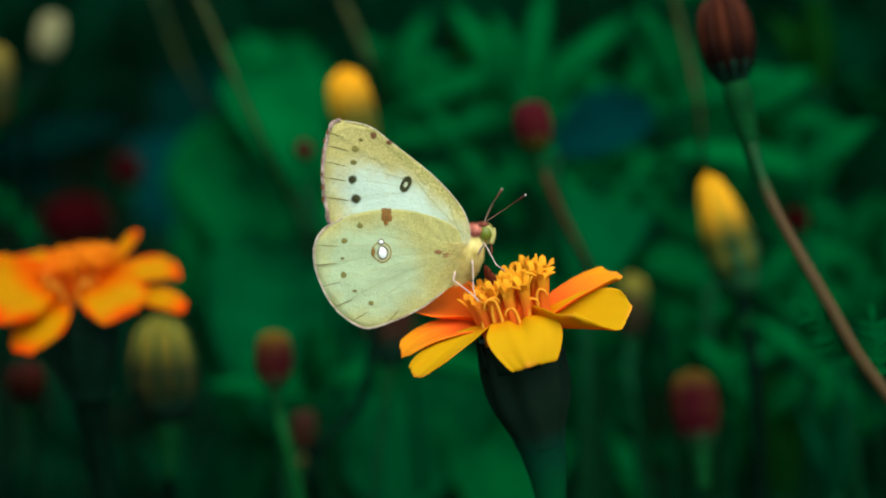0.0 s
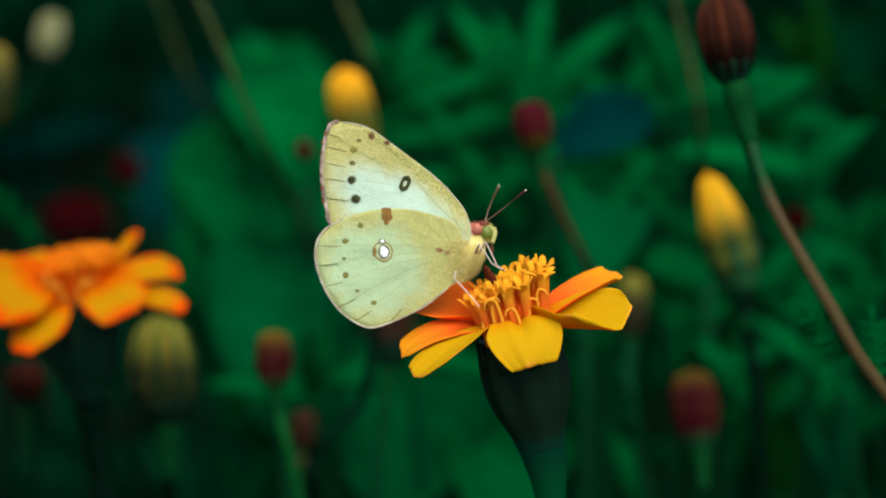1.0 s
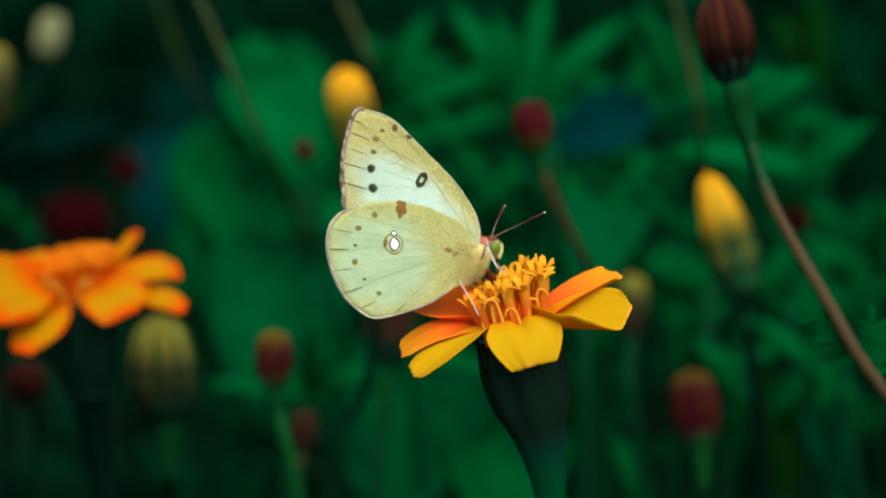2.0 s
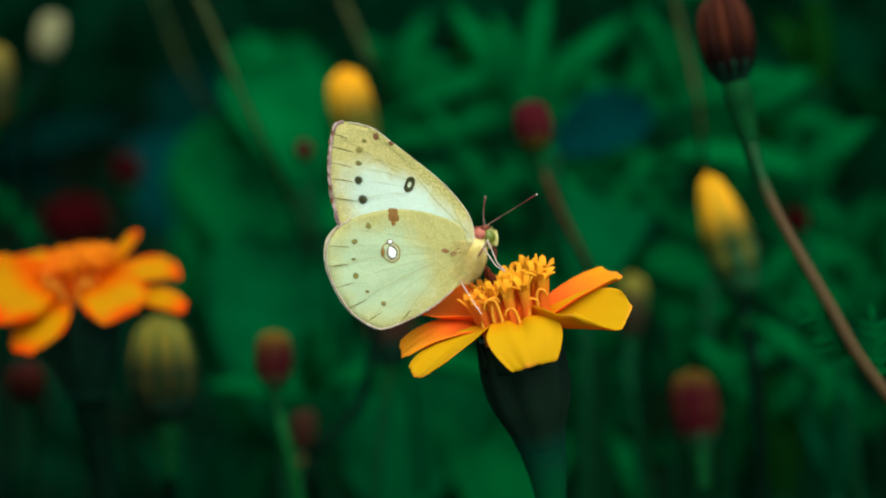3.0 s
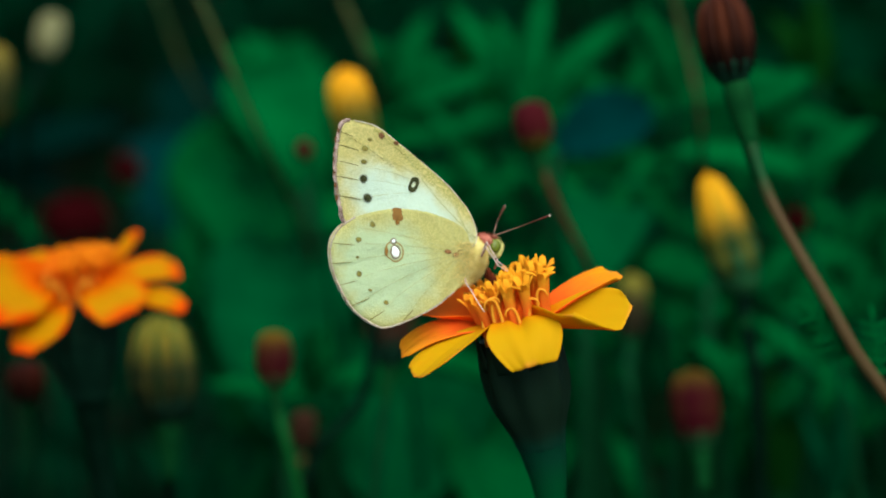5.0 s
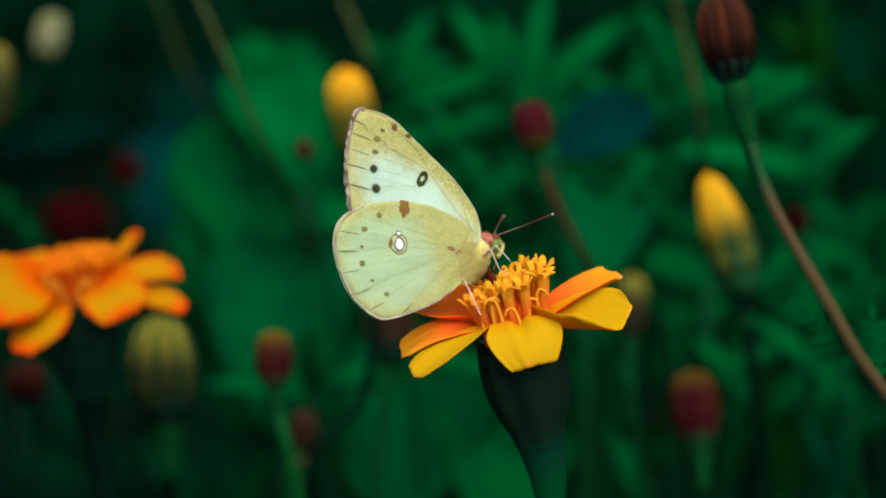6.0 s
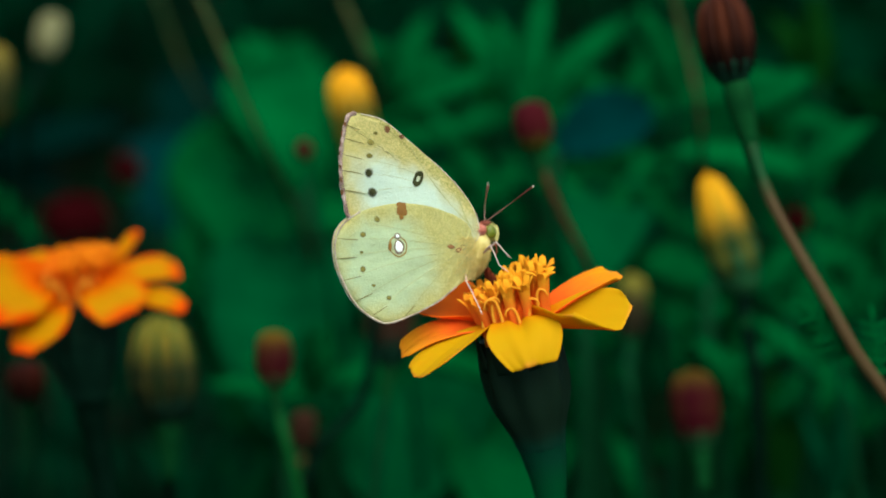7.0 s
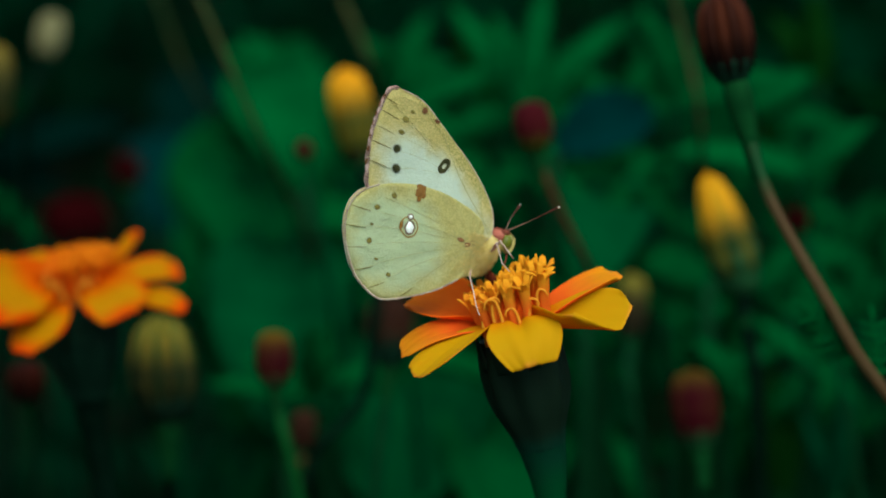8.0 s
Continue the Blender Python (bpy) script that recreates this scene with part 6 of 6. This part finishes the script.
broad_leaf((0.0631, 0.2000, 0.2789), (0.0461, 0.2060, 0.2828), 0.0085, "lance-shaped green leaf beside the yellow bud", M_LEAF)


def stalk(points, label, material):
    part_ob = part("bare_stalk", tube(points, 9, 6), material)
    return tagged(part_ob, label, "plant stem", "bare stalks")

stalk([(-0.0584, 0.1721, 0.3591, 0.0006), (-0.0532, 0.1698, 0.3508, 0.0007), (-0.0449, 0.1650, 0.3329, 0.0008), (-0.0382, 0.1714, 0.3150, 0.0008), (-0.0335, 0.2288, 0.2803, 0.0009), (-0.0356, 0.4097, 0.2076, 0.0010), (-0.0471, 0.7137, 0.0960, 0.0010), (-0.0489, 0.7237, 0.0480, 0.0011), (-0.0496, 0.7337, -0.0050, 0.0012)], "olive brown bare stalk leaning over the bed", M_STALK)
stalk([(-0.0276, 0.2252, 0.3499, 0.0008), (-0.0235, 0.2228, 0.3407, 0.0009), (-0.0175, 0.2193, 0.3276, 0.0010), (-0.0154, 0.3413, 0.2845, 0.0011), (-0.0195, 0.6315, 0.2047, 0.0011), (-0.0202, 0.6415, 0.1023, 0.0012), (-0.0204, 0.6515, -0.0050, 0.0013)], "olive brown bare stalk among leaves", M_STALK)
stalk([(0.0498, 0.1824, 0.3563, 0.0007), (0.0523, 0.1795, 0.3454, 0.0008), (0.0567, 0.1746, 0.3272, 0.0008), (0.0598, 0.1917, 0.3077, 0.0009), (0.0766, 0.3332, 0.2543, 0.0010), (0.1093, 0.6183, 0.1554, 0.0011), (0.1147, 0.6283, 0.0777, 0.0011), (0.1168, 0.6383, -0.0050, 0.0012)], "thin brown bare stalk among leaves", M_STALK)
stalk([(-0.0811, 0.3108, 0.3370, 0.0006), (-0.0702, 0.3032, 0.3086, 0.0007), (-0.0582, 0.3387, 0.2749, 0.0007), (-0.0653, 0.5203, 0.2051, 0.0008), (-0.0852, 0.8264, 0.1014, 0.0009), (-0.0883, 0.8364, 0.0507, 0.0009), (-0.0896, 0.8464, -0.0050, 0.0010)], "dark olive bare stalk in the shade", M_STALK)
stalk([(0.0781, 0.1457, 0.3023, 0.0007), (0.0829, 0.1404, 0.2825, 0.0007), (0.0913, 0.1411, 0.2436, 0.0008), (0.1019, 0.1511, 0.1218, 0.0009), (0.1062, 0.1611, -0.0050, 0.0009)], "thin green bare stalk", M_STEM)
stalk([(0.0548, 0.2623, 0.2389, 0.0006), (0.0571, 0.2522, 0.2012, 0.0007), (0.0600, 0.2622, 0.1006, 0.0007), (0.0611, 0.2722, -0.0050, 0.0008)], "thin reddish bare stalk", M_STEMRED)
stalk([(0.0645, 0.1192, 0.2866, 0.0009), (0.0678, 0.1310, 0.2475, 0.0010), (0.0718, 0.1410, 0.1237, 0.0011), (0.0734, 0.1510, -0.0050, 0.0012)], "smooth green bare stalk", M_STEM)
for root, tip in (((0.07201, 0.03750, 0.30938), (0.06181, 0.03850, 0.31899)), ((0.07501, 0.03531, 0.30562), (0.07503, 0.04693, 0.31579))):
    d = Vector(tip) - Vector(root)
    ax = d.normalized()
    side = Vector((0, -0.9, 0.4)).cross(ax).normalized()
    m = Matrix.Translation(root) @ Matrix((ax, side, ax.cross(side))).transposed().to_4x4()
    part("leaf", frond_bm(d.length, 6, 0.0040, 0.0007, 0.05, 5, 0.0005), M_LEAF, TALL_BUD, "small feathery leaf", m=TALL_BUD.matrix_basis.inverted() @ m)

rng = random.Random(7)
for k in range(46):
    # loose shoots right behind the flowers
    y = rng.uniform(0.19, 0.42)
    root = (rng.uniform(-0.04, 0.125) * (1 + y), y, 0.335 - 0.26 * y + rng.uniform(-0.06, 0.045))
    tips = []
    for j in range(rng.choice((2, 3, 4))):
        a, c = rng.uniform(0.1, 3.0), rng.uniform(0.020, 0.040)
        tips.append((root[0] + c * math.cos(a), root[1] + rng.uniform(-0.012, 0.008), root[2] + c * 0.8 * math.sin(a)))
    sprig(root, tips, rng.uniform(0.0055, 0.0095), "green marigold shoot with narrow leaves", thick=0.0011)

def undergrowth(count, seed):
    """The dense foliage of the far bed and the floor of the near one: thousands of folded leaflets in one sheet."""
    rng = np.random.default_rng(seed)
    y = rng.uniform(-0.9, 4.6, count)
    x = rng.uniform(-1, 1, count) * (1.75 + 0.10 * np.sin(3.1 * y) + 0.07 * np.sin(7.3 * y + 1.0))
    inner = (np.abs(x) < 0.05 + 0.24 * (y + 0.4)) & (y < 0.95)
    top = np.where(inner, 0.10, np.where(y < 0.95, 0.20, 0.20 + 0.05 * np.minimum(y, 2.5)))
    z = top * rng.random(count) ** 0.6
    z = np.where((np.abs(x) < 0.09) & (y < 0.3), 0.6 * z, z)
    turn, pitch, long = rng.uniform(0, math.tau, len(x)), rng.uniform(-0.5, 0.9, len(x)), rng.uniform(0.030, 0.070, len(x))
    wide = long * rng.uniform(0.18, 0.32, len(x))
    along = np.stack([np.cos(turn) * np.cos(pitch), np.sin(turn) * np.cos(pitch), np.sin(pitch)], 1)
    side = np.stack([-np.sin(turn), np.cos(turn), np.zeros(len(x))], 1)
    up = np.cross(along, side)
    root = np.stack([x, y, z], 1)
    rows = []
    for u, w, lift in ((0.0, 0.10, 0.0), (0.35, 1.0, 0.10), (0.7, 0.75, 0.06), (1.0, 0.06, -0.10)):
        mid = root + along * (u * long)[:, None] + up * (lift * long)[:, None]
        half = side * (w * wide / 2)[:, None]
        rows += [mid - half + up * (0.3 * w * wide / 2)[:, None], mid, mid + half + up * (0.3 * w * wide / 2)[:, None]]
    verts = np.stack(rows, 1).reshape(-1, 3)
    quads = []
    for r in range(3):
        for c in range(2):
            quads.append((3 * r + c, 3 * r + 3 + c, 3 * r + 4 + c, 3 * r + 1 + c))
    faces = (np.arange(len(x))[:, None, None] * 12 + np.array(quads)[None]).reshape(-1, 4)
    me = bpy.data.meshes.new("undergrowth")
    me.from_pydata(verts, [], faces)
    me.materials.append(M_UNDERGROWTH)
    return tagged(new("undergrowth", me), "dense foliage covering the flower bed, coloured dark for shade", "foliage", kind="stuff")


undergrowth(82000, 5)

# the bed: unseen tall growth round the open flowers for shade, low growth under
rng = random.Random(21)
for k in range(330):
    y = -0.25 + 2.2 * (k + rng.random()) / 330
    x = rng.uniform(-1, 1) * 0.85
    if y < 0.24 and abs(x) < 0.2:
        continue
    top = rng.uniform(0.20, 0.33) if y < 0.9 else rng.uniform(0.22, 0.38)
    if abs(x) < 0.3 and y < 0.5:
        top = min(top, 0.37 - 0.26 * y)
    # unseen side plants, tall enough to block sky light
    elif y < 0.6 and abs(x) < 0.6:
        top = rng.uniform(0.36, 0.46)
    if -0.5 < x < -0.05 and 0.2 < y < 1.6 and rng.random() < 0.7:
        continue
    turn, leaf, size, lean = rng.uniform(0, 360), rng.choice((M_LEAF, M_LEAFSHADED, M_LEAFSHADED)), rng.uniform(0.7, 1.1), rng.uniform(-0.15, 0.15)
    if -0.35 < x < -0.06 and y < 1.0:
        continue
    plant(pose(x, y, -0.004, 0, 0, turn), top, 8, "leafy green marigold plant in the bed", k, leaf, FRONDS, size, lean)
# more unseen tall plants on both sides, added to keep light off the bed
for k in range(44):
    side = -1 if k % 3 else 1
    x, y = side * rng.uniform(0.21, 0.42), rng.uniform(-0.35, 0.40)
    plant(pose(x, y, -0.004, 0, 0, rng.uniform(0, 360)), rng.uniform(0.40, 0.56), 9, "tall leafy plant beside the view, added to shade the bed", 600 + k, rng.choice((M_LEAF, M_LEAFSHADED)), FRONDS, rng.uniform(0.8, 1.15), rng.uniform(-0.1, 0.1))


# ---- what moves ----
def motions():
    walk(FLY, BODY)
    walk(HEAD, [(t, pose(x * MM, 0, z * MM, 0, nod, 0)) for t, x, z, nod in HEAD_ROWS])
    for ob, rows, side in ((NEAR_ANTENNA, NEAR_ROWS, -1), (FAR_ANTENNA, FAR_ROWS, 1)):
        root = Vector((ROOT[0] * MM, side * ROOT[1] * MM, ROOT[2] * MM))
        walk(ob, [(t, aimed(root, way)) for t, *way in rows])
    for pieces, rows, hip, shin in LEGS:
        for ob, poses in zip(pieces, leg_rows(rows, hip, shin)):
            walk(ob, poses)


motions()
